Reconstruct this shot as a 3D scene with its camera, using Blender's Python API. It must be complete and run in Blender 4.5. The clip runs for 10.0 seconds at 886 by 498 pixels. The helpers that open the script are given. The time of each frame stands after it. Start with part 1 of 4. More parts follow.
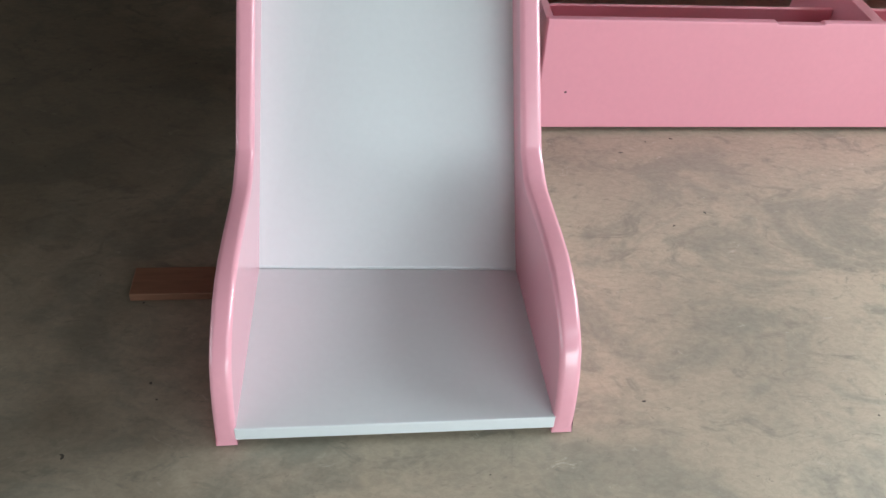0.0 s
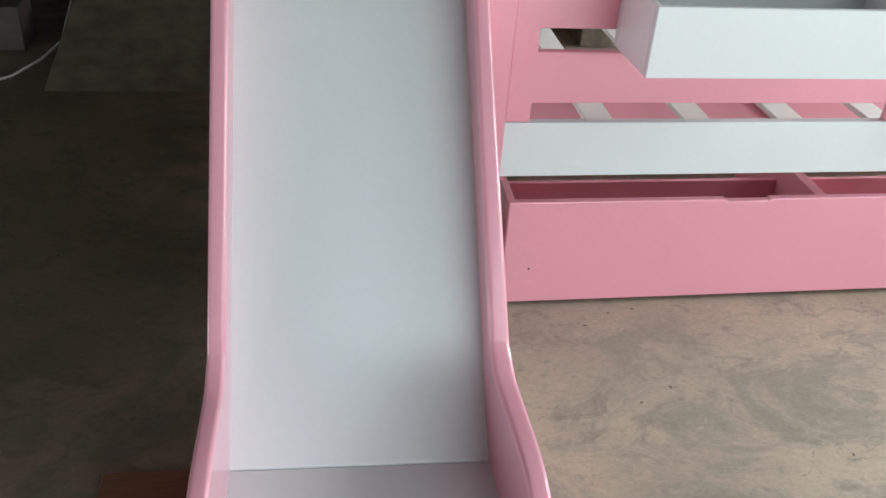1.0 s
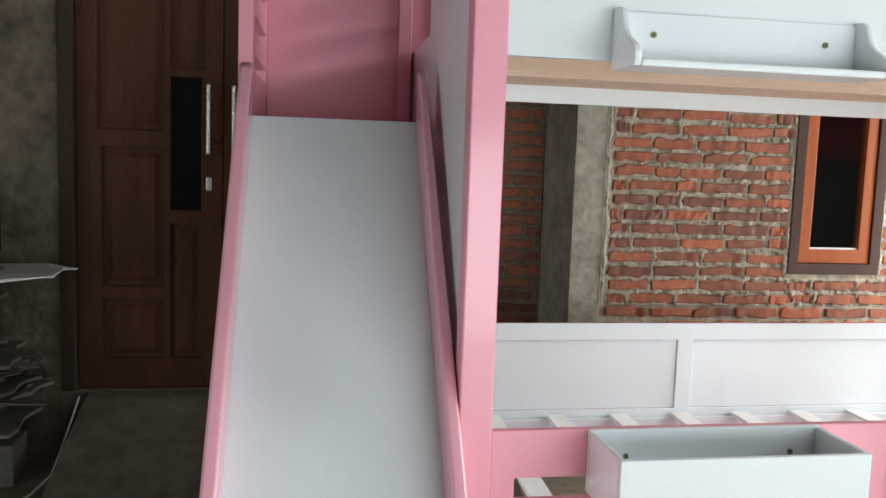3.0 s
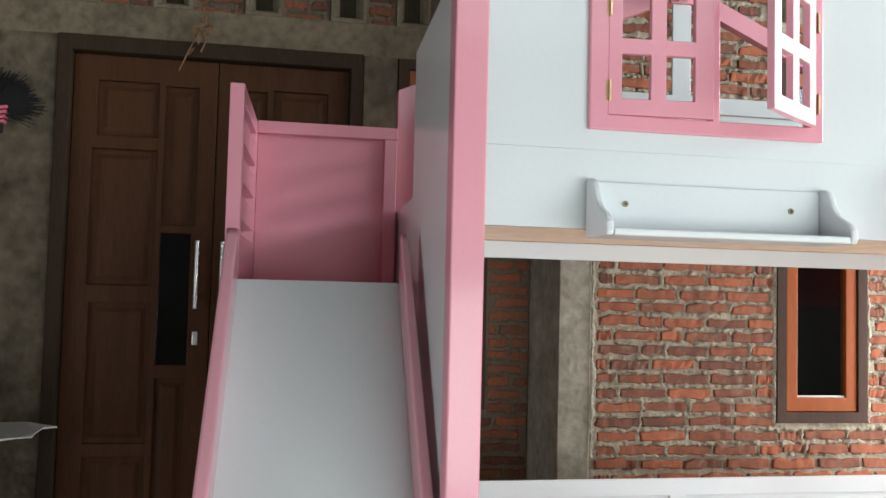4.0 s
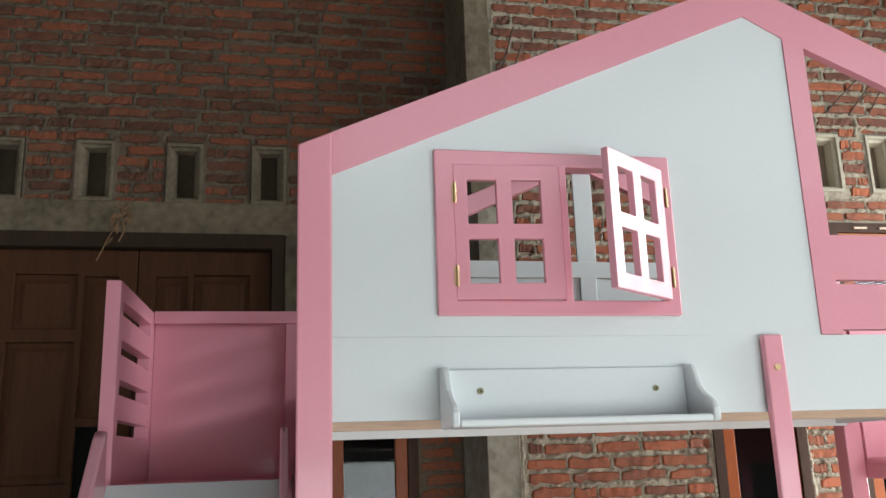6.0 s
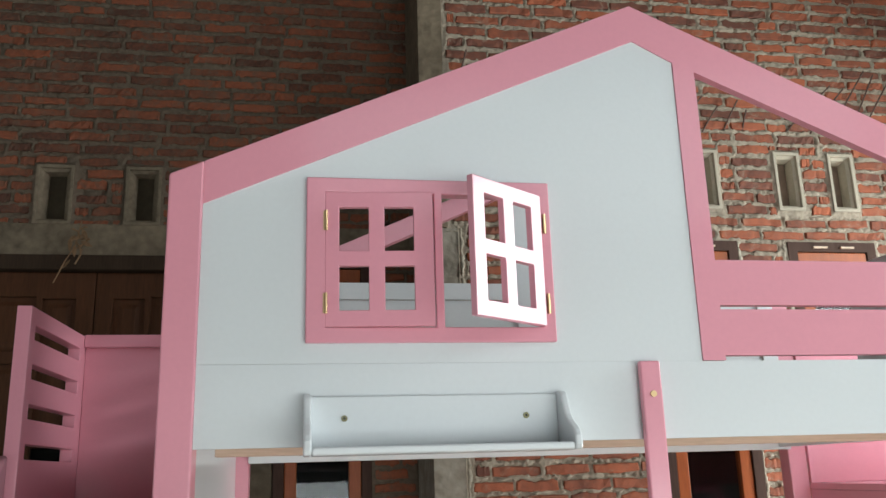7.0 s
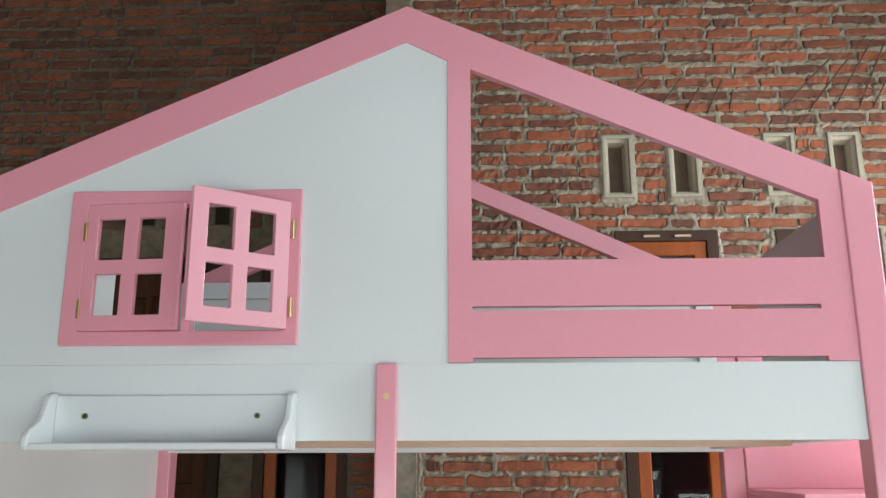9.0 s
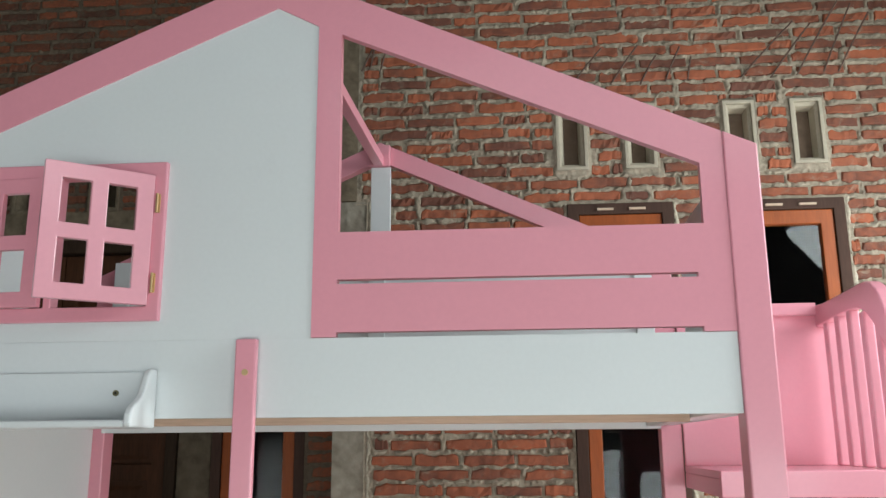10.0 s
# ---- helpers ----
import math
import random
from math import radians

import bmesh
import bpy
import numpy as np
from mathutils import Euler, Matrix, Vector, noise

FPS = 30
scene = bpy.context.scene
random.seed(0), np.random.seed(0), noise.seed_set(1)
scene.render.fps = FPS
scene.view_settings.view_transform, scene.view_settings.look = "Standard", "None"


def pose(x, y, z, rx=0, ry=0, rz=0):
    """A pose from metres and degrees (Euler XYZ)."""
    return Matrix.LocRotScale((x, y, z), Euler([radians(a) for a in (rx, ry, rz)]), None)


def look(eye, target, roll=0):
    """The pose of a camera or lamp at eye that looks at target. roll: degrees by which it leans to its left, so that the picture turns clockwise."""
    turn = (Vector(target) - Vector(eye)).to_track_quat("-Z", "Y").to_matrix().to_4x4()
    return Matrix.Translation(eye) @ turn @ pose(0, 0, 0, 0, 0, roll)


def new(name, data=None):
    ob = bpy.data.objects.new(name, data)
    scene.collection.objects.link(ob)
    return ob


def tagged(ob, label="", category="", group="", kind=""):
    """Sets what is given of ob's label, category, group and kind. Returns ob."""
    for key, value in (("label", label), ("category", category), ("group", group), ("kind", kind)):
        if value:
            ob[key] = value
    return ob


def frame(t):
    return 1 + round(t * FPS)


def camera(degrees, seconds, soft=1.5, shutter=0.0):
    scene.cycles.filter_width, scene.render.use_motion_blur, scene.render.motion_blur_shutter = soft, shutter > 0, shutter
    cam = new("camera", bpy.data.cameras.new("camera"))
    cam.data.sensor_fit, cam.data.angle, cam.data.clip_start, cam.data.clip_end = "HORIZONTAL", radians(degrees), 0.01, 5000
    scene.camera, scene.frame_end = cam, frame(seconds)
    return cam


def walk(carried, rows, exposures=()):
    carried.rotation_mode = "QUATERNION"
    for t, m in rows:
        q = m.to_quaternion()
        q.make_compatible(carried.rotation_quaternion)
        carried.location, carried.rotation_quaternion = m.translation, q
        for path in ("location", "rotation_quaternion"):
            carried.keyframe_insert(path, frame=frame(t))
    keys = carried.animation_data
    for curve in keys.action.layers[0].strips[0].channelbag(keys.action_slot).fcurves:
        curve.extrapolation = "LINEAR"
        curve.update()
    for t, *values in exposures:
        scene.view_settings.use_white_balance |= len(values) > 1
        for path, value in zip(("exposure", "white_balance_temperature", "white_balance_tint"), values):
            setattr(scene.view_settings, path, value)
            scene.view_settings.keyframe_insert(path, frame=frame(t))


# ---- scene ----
cam = camera(54.5, 10.0)
PATH = [
    (0, (-0.334, -1.681, 1.05), (-0.111, -0.163, -0.234), 4.5),
    (0.5, (-0.331, -1.672, 1.09), (-0.07, -0.078, -0.09), 4.3),
    (1, (-0.345, -1.625, 1.167), (-0.032, 0.048, 0.116), 4.1),
    (1.5, (-0.344, -1.634, 1.189), (-0.017, 0.136, 0.318), 4.0),
    (2, (-0.343, -1.644, 1.236), (-0.012, 0.215, 0.579), 3.3),
    (2.5, (-0.34, -1.648, 1.286), (-0.001, 0.275, 0.857), 2.5),
    (2.7, (-0.34, -1.659, 1.303), (0.002, 0.283, 0.969), 2.3),
    (3.8, (-0.33, -1.695, 1.358), (0.029, 0.272, 1.389), 1.4),
    (4, (-0.325, -1.697, 1.375), (0.035, 0.267, 1.482), 1.4),
    (4.5, (-0.322, -1.725, 1.403), (0.043, 0.219, 1.694), 0.6),
    (5, (-0.269, -1.741, 1.421), (0.104, 0.182, 1.825), -0.3),
    (5.5, (-0.189, -1.744, 1.439), (0.184, 0.17, 1.881), -0.8),
    (6, (-0.047, -1.717, 1.449), (0.34, 0.189, 1.917), -1.9),
    (6.2, (0.015, -1.74, 1.454), (0.411, 0.157, 1.951), -2.0),
    (7.5, (0.482, -1.834, 1.465), (0.725, 0.084, 1.976), -1.3),
    (8, (0.741, -1.911, 1.48), (0.884, 0.015, 1.998), -0.8),
    (8.5, (0.959, -1.881, 1.462), (1.016, 0.053, 1.967), -0.5),
    (9, (1.213, -1.892, 1.469), (1.145, 0.046, 1.956), -0.1),
    (9.5, (1.429, -1.92, 1.453), (1.275, 0.022, 1.909), 0.4),
    (10, (1.578, -1.804, 1.46), (1.431, 0.14, 1.906), -0.4),
]
EXPOSURE = [(0, 0.28, 6300, 9), (1.0, 0.10, 6350, 9), (2.2, 0.22, 6350, 9), (2.7, 0.27, 6400, 9), (4.0, 0.27, 6500, 9), (5, 0.18, 6600, 9), (6, -0.07, 6580, 10), (7.5, -0.18, 6550, 10), (9, -0.28, 6550, 10), (10, -0.46, 6550, 9)]
walk(cam, [(t, look(eye, target, roll)) for t, eye, target, roll in PATH], EXPOSURE)

# ---- world, sun, large lights ----
world = bpy.data.worlds.new("sky")
scene.world = world
world.use_nodes = True
wn = world.node_tree.nodes
sky = wn.new("ShaderNodeTexSky")
sky.sky_type = "NISHITA"
sky.sun_disc = False
sky.sun_elevation = radians(48)
sky.sun_rotation = radians(120)
wn["Background"].inputs["Strength"].default_value = 0.05
world.node_tree.links.new(sky.outputs[0], wn["Background"].inputs["Color"])

sun_data = bpy.data.lights.new("sun", "SUN")
sun_data.energy, sun_data.angle, sun_data.color = 0.6, radians(12), (1.0, 0.95, 0.88)
sun = new("sun", sun_data)
sun.matrix_world = look((9, -5, 9), (2, 0, 0))


def opening_light(name, eye, target, sx, sy, watts, colour):
    """Area lamp in a wall hole: daylight of an open side, and the added west fill."""
    d = bpy.data.lights.new(name, "AREA")
    d.shape, d.size, d.size_y, d.energy, d.color = "RECTANGLE", sx, sy, watts, colour
    ob = new(name, d)
    ob.matrix_world = look(eye, target)
    return ob


opening_light("daylight_side", (4.27, -0.25, 2.60), (1.5, -0.4, 0.3), 2.7, 1.45, 150, (0.92, 0.99, 1.0))
opening_light("daylight_side_low", (4.27, 0.98, 0.95), (0, 0.95, 0.9), 0.5, 1.1, 70, (0.92, 0.99, 1.0))
opening_light("daylight_front_low", (1.8, -3.66, 0.76), (0.9, 0, 1.2), 4.0, 1.30, 96, (0.92, 0.99, 1.0))
opening_light("daylight_front_high", (2.2, -3.66, 3.60), (1.3, 0, 1.0), 3.8, 1.0, 27, (0.92, 0.99, 1.0))
# added fill lamp, brightens the bed's left end panel and the tower
opening_light("fill_west_low", (-3.97, -1.4, 0.65), (0, -0.2, 1.4), 2.6, 0.7, 42, (0.92, 0.99, 1.0))


# ---- materials ----
def material(name, colour, rough=0.5, spread=0.08, grain=40.0, bump=0.1, big=3.0, metal=0.0, coat=0.0, stain=None, per_object=0.0, bump_dist=0.002, stretch=None, coat_rough=0.10, spec=0.5):
    """Two scales of mottling on a base colour, with a fine relief."""
    m = bpy.data.materials.new(name)
    m.use_nodes = True
    n, l = m.node_tree.nodes, m.node_tree.links
    b = n["Principled BSDF"]
    b.inputs["Roughness"].default_value = rough
    b.inputs["Metallic"].default_value = metal
    b.inputs["Specular IOR Level"].default_value = spec
    b.inputs["Coat Weight"].default_value = coat
    b.inputs["Coat Roughness"].default_value = coat_rough
    geo = n.new("ShaderNodeNewGeometry")
    vec = geo.outputs["Position"]
    if stretch:
        mp = n.new("ShaderNodeMapping")
        mp.inputs["Scale"].default_value = stretch
        l.new(vec, mp.inputs["Vector"])
        vec = mp.outputs[0]
    fine, wide = n.new("ShaderNodeTexNoise"), n.new("ShaderNodeTexNoise")
    for t, s, d in ((fine, grain, 6), (wide, big, 4)):
        t.inputs["Scale"].default_value = s
        t.inputs["Detail"].default_value = d
        l.new(vec, t.inputs["Vector"])
    add = n.new("ShaderNodeMath")
    add.operation = "ADD"
    l.new(fine.outputs[0], add.inputs[0])
    l.new(wide.outputs[0], add.inputs[1])
    val = add.outputs[0]
    if per_object:
        info = n.new("ShaderNodeObjectInfo")
        isl = n.new("ShaderNodeMath")
        isl.operation = "ADD"
        l.new(info.outputs["Random"], isl.inputs[0])
        l.new(geo.outputs["Random Per Island"], isl.inputs[1])
        frac = n.new("ShaderNodeMath")
        frac.operation = "FRACT"
        l.new(isl.outputs[0], frac.inputs[0])
        mul = n.new("ShaderNodeMath")
        mul.operation = "MULTIPLY_ADD"
        mul.inputs[1].default_value = per_object * 2
        l.new(frac.outputs[0], mul.inputs[0])
        l.new(val, mul.inputs[2])
        sub = n.new("ShaderNodeMath")
        sub.operation = "SUBTRACT"
        sub.inputs[1].default_value = per_object
        l.new(mul.outputs[0], sub.inputs[0])
        val = sub.outputs[0]
    ramp = n.new("ShaderNodeMapRange")
    ramp.inputs["From Min"].default_value = 0.55
    ramp.inputs["From Max"].default_value = 1.45
    l.new(val, ramp.inputs["Value"])
    mix = n.new("ShaderNodeMix")
    mix.data_type = "RGBA"
    c0 = tuple(max(0.0, c * (1 - spread)) for c in colour)
    c1 = tuple(min(1.0, c * (1 + spread)) for c in colour)
    if stain:
        c0 = stain
    mix.inputs["A"].default_value = (*c0, 1)
    mix.inputs["B"].default_value = (*c1, 1)
    l.new(ramp.outputs[0], mix.inputs["Factor"])
    l.new(mix.outputs["Result"], b.inputs["Base Color"])
    if bump:
        bp = n.new("ShaderNodeBump")
        bp.inputs["Strength"].default_value = bump
        bp.inputs["Distance"].default_value = bump_dist
        l.new(add.outputs[0], bp.inputs["Height"])
        l.new(bp.outputs[0], b.inputs["Normal"])
    return m


def floor_material():
    """Worn polished concrete: trowel streaks, grey and ochre blotches, pale scuffs."""
    m = bpy.data.materials.new("concrete_floor")
    m.use_nodes = True
    n, l = m.node_tree.nodes, m.node_tree.links
    b = n["Principled BSDF"]
    geo = n.new("ShaderNodeNewGeometry")

    def tex(scale, detail, rough, distort, stretch=(1, 1, 1)):
        mp = n.new("ShaderNodeMapping")
        mp.inputs["Scale"].default_value = stretch
        mp.inputs["Rotation"].default_value = (0, 0, 0.5)
        t = n.new("ShaderNodeTexNoise")
        for key, v in (("Scale", scale), ("Detail", detail), ("Roughness", rough), ("Distortion", distort)):
            t.inputs[key].default_value = v
        l.new(geo.outputs["Position"], mp.inputs["Vector"])
        l.new(mp.outputs[0], t.inputs["Vector"])
        return t.outputs[0]

    def blend(fac, lo, hi, a, c):
        r = n.new("ShaderNodeMapRange")
        r.inputs["From Min"].default_value, r.inputs["From Max"].default_value = lo, hi
        r.interpolation_type = "SMOOTHSTEP"
        l.new(fac, r.inputs["Value"])
        x = n.new("ShaderNodeMix")
        x.data_type = "RGBA"
        l.new(r.outputs[0], x.inputs["Factor"])
        for key, v in (("A", a), ("B", c)):
            if isinstance(v, tuple):
                x.inputs[key].default_value = (*v, 1)
            else:
                l.new(v, x.inputs[key])
        return x.outputs["Result"]

    base = blend(tex(1.7, 5, 0.55, 0.6), 0.36, 0.64, (0.43, 0.372, 0.285), (0.535, 0.458, 0.345))
    grey = blend(tex(3.4, 9, 0.66, 0.9, (1.0, 1.4, 1)), 0.46, 0.64, base, (0.335, 0.310, 0.245))
    cloud = blend(tex(9.0, 8, 0.70, 1.4, (1.0, 1.5, 1)), 0.52, 0.68, grey, (0.315, 0.286, 0.225))
    streak = blend(tex(26, 9, 0.74, 1.6, (1.0, 2.4, 1)), 0.58, 0.70, cloud, (0.285, 0.26, 0.21))
    pale = blend(tex(15, 9, 0.76, 1.2, (1.0, 1.8, 1)), 0.60, 0.72, streak, (0.60, 0.55, 0.46))
    speck = blend(tex(42, 2, 0.5, 0.2), 0.745, 0.765, pale, (0.07, 0.06, 0.05))
    grain = blend(tex(60, 8, 0.75, 0.5, (1.0, 1.5, 1)), 0.38, 0.62, (0.92, 0.917, 0.915), (1.07, 1.065, 1.06))
    mul = n.new("ShaderNodeMix")
    mul.data_type, mul.blend_type = "RGBA", "MULTIPLY"
    mul.inputs["Factor"].default_value = 1.0
    # ragged dark ellipse before door and ramp: trodden-in dirt plus shade painted in
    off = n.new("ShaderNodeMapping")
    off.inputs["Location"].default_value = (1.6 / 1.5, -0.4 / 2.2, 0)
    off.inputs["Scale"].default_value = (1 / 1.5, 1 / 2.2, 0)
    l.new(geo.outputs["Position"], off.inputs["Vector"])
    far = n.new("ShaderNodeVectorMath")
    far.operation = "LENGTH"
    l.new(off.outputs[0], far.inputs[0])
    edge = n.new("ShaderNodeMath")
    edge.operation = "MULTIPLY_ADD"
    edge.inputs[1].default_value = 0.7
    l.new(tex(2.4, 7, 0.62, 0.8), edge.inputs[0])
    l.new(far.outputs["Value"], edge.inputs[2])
    dirt_shade = blend(edge.outputs[0], 0.85, 1.60, (0.30, 0.28, 0.255), (1.0, 1.0, 1.0))
    dirt_shaded = n.new("ShaderNodeMix")
    dirt_shaded.data_type, dirt_shaded.blend_type = "RGBA", "MULTIPLY"
    dirt_shaded.inputs["Factor"].default_value = 1.0
    l.new(speck, dirt_shaded.inputs["A"])
    l.new(dirt_shade, dirt_shaded.inputs["B"])
    l.new(dirt_shaded.outputs["Result"], mul.inputs["A"])
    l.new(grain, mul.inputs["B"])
    l.new(mul.outputs["Result"], b.inputs["Base Color"])
    rr = n.new("ShaderNodeMapRange")
    rr.inputs["To Min"].default_value, rr.inputs["To Max"].default_value = 0.38, 0.62
    l.new(tex(5, 6, 0.6, 0.5), rr.inputs["Value"])
    l.new(rr.outputs[0], b.inputs["Roughness"])
    bp = n.new("ShaderNodeBump")
    bp.inputs["Strength"].default_value, bp.inputs["Distance"].default_value = 0.25, 0.003
    l.new(tex(30, 8, 0.65, 0.5), bp.inputs["Height"])
    l.new(bp.outputs[0], b.inputs["Normal"])
    return m


PINK = material("pink_paint", (0.77, 0.318, 0.392), 0.36, 0.03, 90, 0.03, 2.0, coat=0.35)
WHITE = material("white_paint", (0.70, 0.74, 0.755), 0.36, 0.025, 90, 0.03, 2.0, coat=0.25)
PINK_GLOSS = material("pink_lacquer", (0.775, 0.362, 0.435), 0.32, 0.03, 90, 0.02, 2.0, coat=0.8, coat_rough=0.13)
WHITE_GLOSS = material("white_laminate", (0.72, 0.76, 0.775), 0.30, 0.02, 90, 0.01, 2.0, coat=0.3, coat_rough=0.10)
WHITE_MATT = material("white_slat_paint", (0.78, 0.77, 0.74), 0.5, 0.06, 60, 0.1, 4.0)
PLY = material("bare_plywood", (0.60, 0.44, 0.33), 0.6, 0.18, 30, 0.15, 3.0, stretch=(0.6, 6, 6))
PLY_PALE = material("dusty_plywood", (0.42, 0.36, 0.26), 0.7, 0.25, 30, 0.15, 5.0, stretch=(0.6, 6, 6))
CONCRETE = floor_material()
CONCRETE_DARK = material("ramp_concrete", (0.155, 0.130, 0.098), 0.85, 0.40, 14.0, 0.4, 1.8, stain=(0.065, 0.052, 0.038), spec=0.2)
PLASTER = material("rough_plaster", (0.325, 0.298, 0.245), 0.95, 0.30, 22.0, 0.9, 5.0, stain=(0.165, 0.142, 0.108), bump_dist=0.006, spec=0.2)
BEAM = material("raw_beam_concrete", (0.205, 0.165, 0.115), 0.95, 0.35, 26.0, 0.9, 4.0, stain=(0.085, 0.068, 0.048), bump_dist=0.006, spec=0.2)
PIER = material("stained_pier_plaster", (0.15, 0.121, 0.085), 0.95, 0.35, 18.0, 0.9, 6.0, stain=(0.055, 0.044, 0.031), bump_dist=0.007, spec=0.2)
# vent cement of the door wall, its shade mixed into a darker colour
VENT_SHADED = material("shaded_vent_cement", (0.215, 0.175, 0.125), 0.95, 0.25, 40.0, 0.5, 6.0, stain=(0.12, 0.095, 0.066), spec=0.2)
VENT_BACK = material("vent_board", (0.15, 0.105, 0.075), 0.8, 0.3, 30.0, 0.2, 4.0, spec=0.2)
# VENT_BACK darkened by painted shade for the door wall
VENT_BACK_SHADED = material("shaded_vent_board", (0.060, 0.047, 0.030), 0.8, 0.3, 30.0, 0.2, 4.0, spec=0.2)
DOOR_FRAME = material("door_frame_wood", (0.045, 0.029, 0.019), 0.8, 0.35, 22.0, 0.15, 2.0, spec=0.15, stretch=(6, 6, 0.8))
MORTAR = material("mortar", (0.335, 0.285, 0.217), 0.95, 0.38, 45.0, 1.0, 6.0, bump_dist=0.008)
BRICK = material("red_brick", (0.30, 0.088, 0.042), 0.9, 0.28, 38.0, 0.9, 7.0, stain=(0.155, 0.062, 0.042), per_object=0.50, bump_dist=0.004)
# darker copy of BRICK: the door wall's shade is put into the colour
BRICK_SHADED = material("shaded_brick", (0.215, 0.065, 0.031), 0.9, 0.32, 55.0, 0.8, 7.0, stain=(0.095, 0.042, 0.027), per_object=0.42, bump_dist=0.004)
MORTAR_PALE = material("pale_mortar", (0.43, 0.385, 0.305), 0.95, 0.30, 50.0, 1.0, 7.0, stain=(0.22, 0.19, 0.145), bump_dist=0.006)
# MORTAR again, darkened to carry the shade on the door wall
MORTAR_SHADED = material("shaded_mortar", (0.138, 0.105, 0.074), 0.95, 0.35, 45.0, 1.0, 6.0, bump_dist=0.008)


def smear(mat, colour, scale, lo, hi, amount):
    """Ragged patches of mortar wiped over the faces of the bricks."""
    n, l = mat.node_tree.nodes, mat.node_tree.links
    base = n["Principled BSDF"].inputs["Base Color"]
    was = base.links[0].from_socket
    geo, tex, ramp, mix = n.new("ShaderNodeNewGeometry"), n.new("ShaderNodeTexNoise"), n.new("ShaderNodeMapRange"), n.new("ShaderNodeMix")
    tex.inputs["Scale"].default_value, tex.inputs["Detail"].default_value, tex.inputs["Roughness"].default_value, tex.inputs["Distortion"].default_value = scale, 9, 0.72, 0.6
    ramp.inputs["From Min"].default_value, ramp.inputs["From Max"].default_value, ramp.inputs["To Max"].default_value = lo, hi, amount
    mix.data_type = "RGBA"
    mix.inputs["B"].default_value = (*colour, 1)
    l.new(geo.outputs["Position"], tex.inputs["Vector"])
    l.new(tex.outputs[0], ramp.inputs["Value"])
    l.new(ramp.outputs[0], mix.inputs["Factor"])
    l.new(was, mix.inputs["A"])
    l.new(mix.outputs["Result"], base)


smear(BRICK, (0.33, 0.27, 0.20), 16.0, 0.56, 0.72, 0.75)
smear(BRICK, (0.055, 0.030, 0.024), 11.0, 0.60, 0.74, 0.8)
smear(BRICK_SHADED, (0.11, 0.088, 0.062), 14.0, 0.48, 0.68, 0.75)
smear(WHITE, (0.56, 0.58, 0.60), 2.6, 0.60, 0.80, 0.30)
smear(WHITE_MATT, (0.45, 0.42, 0.36), 9.0, 0.58, 0.78, 0.5)
smear(PINK, (0.60, 0.27, 0.33), 3.2, 0.62, 0.82, 0.25)
smear(MORTAR, (0.16, 0.135, 0.10), 20.0, 0.54, 0.72, 0.7)
CAST = material("niche_cement", (0.43, 0.385, 0.30), 0.9, 0.15, 50.0, 0.5, 6.0)
DOOR_WOOD = material("door_wood", (0.078, 0.031, 0.0135), 0.6, 0.35, 22.0, 0.12, 2.0, spec=0.2, stretch=(9, 9, 0.8))
FRAME_WOOD = material("dark_frame_wood", (0.070, 0.039, 0.029), 0.75, 0.3, 22.0, 0.15, 2.0, spec=0.2, stretch=(6, 6, 0.8))
ORANGE_WOOD = material("orange_sash_wood", (0.32, 0.076, 0.016), 0.42, 0.25, 20.0, 0.1, 3.0, spec=0.3, stretch=(8, 8, 0.8))
PLANK = material("offcut_plank", (0.15, 0.068, 0.037), 0.6, 0.3, 22.0, 0.2, 3.0, stretch=(1, 8, 8))
METAL = material("chrome", (0.80, 0.79, 0.77), 0.34, 0.25, 160, 0.15, 3.0, metal=1.0)
BRASS = material("brass", (0.68, 0.50, 0.27), 0.38, 0.1, 60, 0.0, 3.0, metal=1.0)
SCREW = material("dull_screw", (0.20, 0.19, 0.11), 0.45, 0.2, 60, 0.0, 3.0, metal=0.9)
CLIP = material("pale_wood_strip", (0.58, 0.44, 0.33), 0.6, 0.2, 40, 0.1, 6.0)
RUST = material("rusty_wire", (0.10, 0.06, 0.045), 0.8, 0.3, 80, 0.3, 6.0)
FIBRE = material("black_broom_fibre", (0.012, 0.011, 0.011), 0.8, 0.3, 80, 0.2, 6.0)
# cardboard tone lowered: the dim corner's shade is put into the colour
BOARD = material("old_cardboard", (0.105, 0.09, 0.072), 0.9, 0.3, 30, 0.3, 4.0, per_object=0.5)
WALL_GREY = material("grey_wall", (0.12, 0.112, 0.10), 0.9, 0.2, 12.0, 0.3, 1.5)
# near-black colour that paints the darkness of rooms and small holes
DARK = material("near_black", (0.02, 0.02, 0.022), 0.9, 0.2, 10, 0.0, 2.0)
CEIL = material("ceiling_board", (0.10, 0.095, 0.085), 0.9, 0.1, 20, 0.1, 2.0)
LEAFDRY = material("dry_twig", (0.25, 0.15, 0.08), 0.9, 0.3, 60, 0.2, 6.0)


def glass_material():
    m = bpy.data.materials.new("window_glass")
    m.use_nodes = True
    b = m.node_tree.nodes["Principled BSDF"]
    b.inputs["Base Color"].default_value = (0.55, 0.60, 0.62, 1)
    b.inputs["Roughness"].default_value = 0.02
    b.inputs["Transmission Weight"].default_value = 1.0
    b.inputs["IOR"].default_value = 1.33
    return m


GLASS = glass_material()

# ---- mesh helpers ----
SKEW = 0.035  # the bed stands slightly out of square


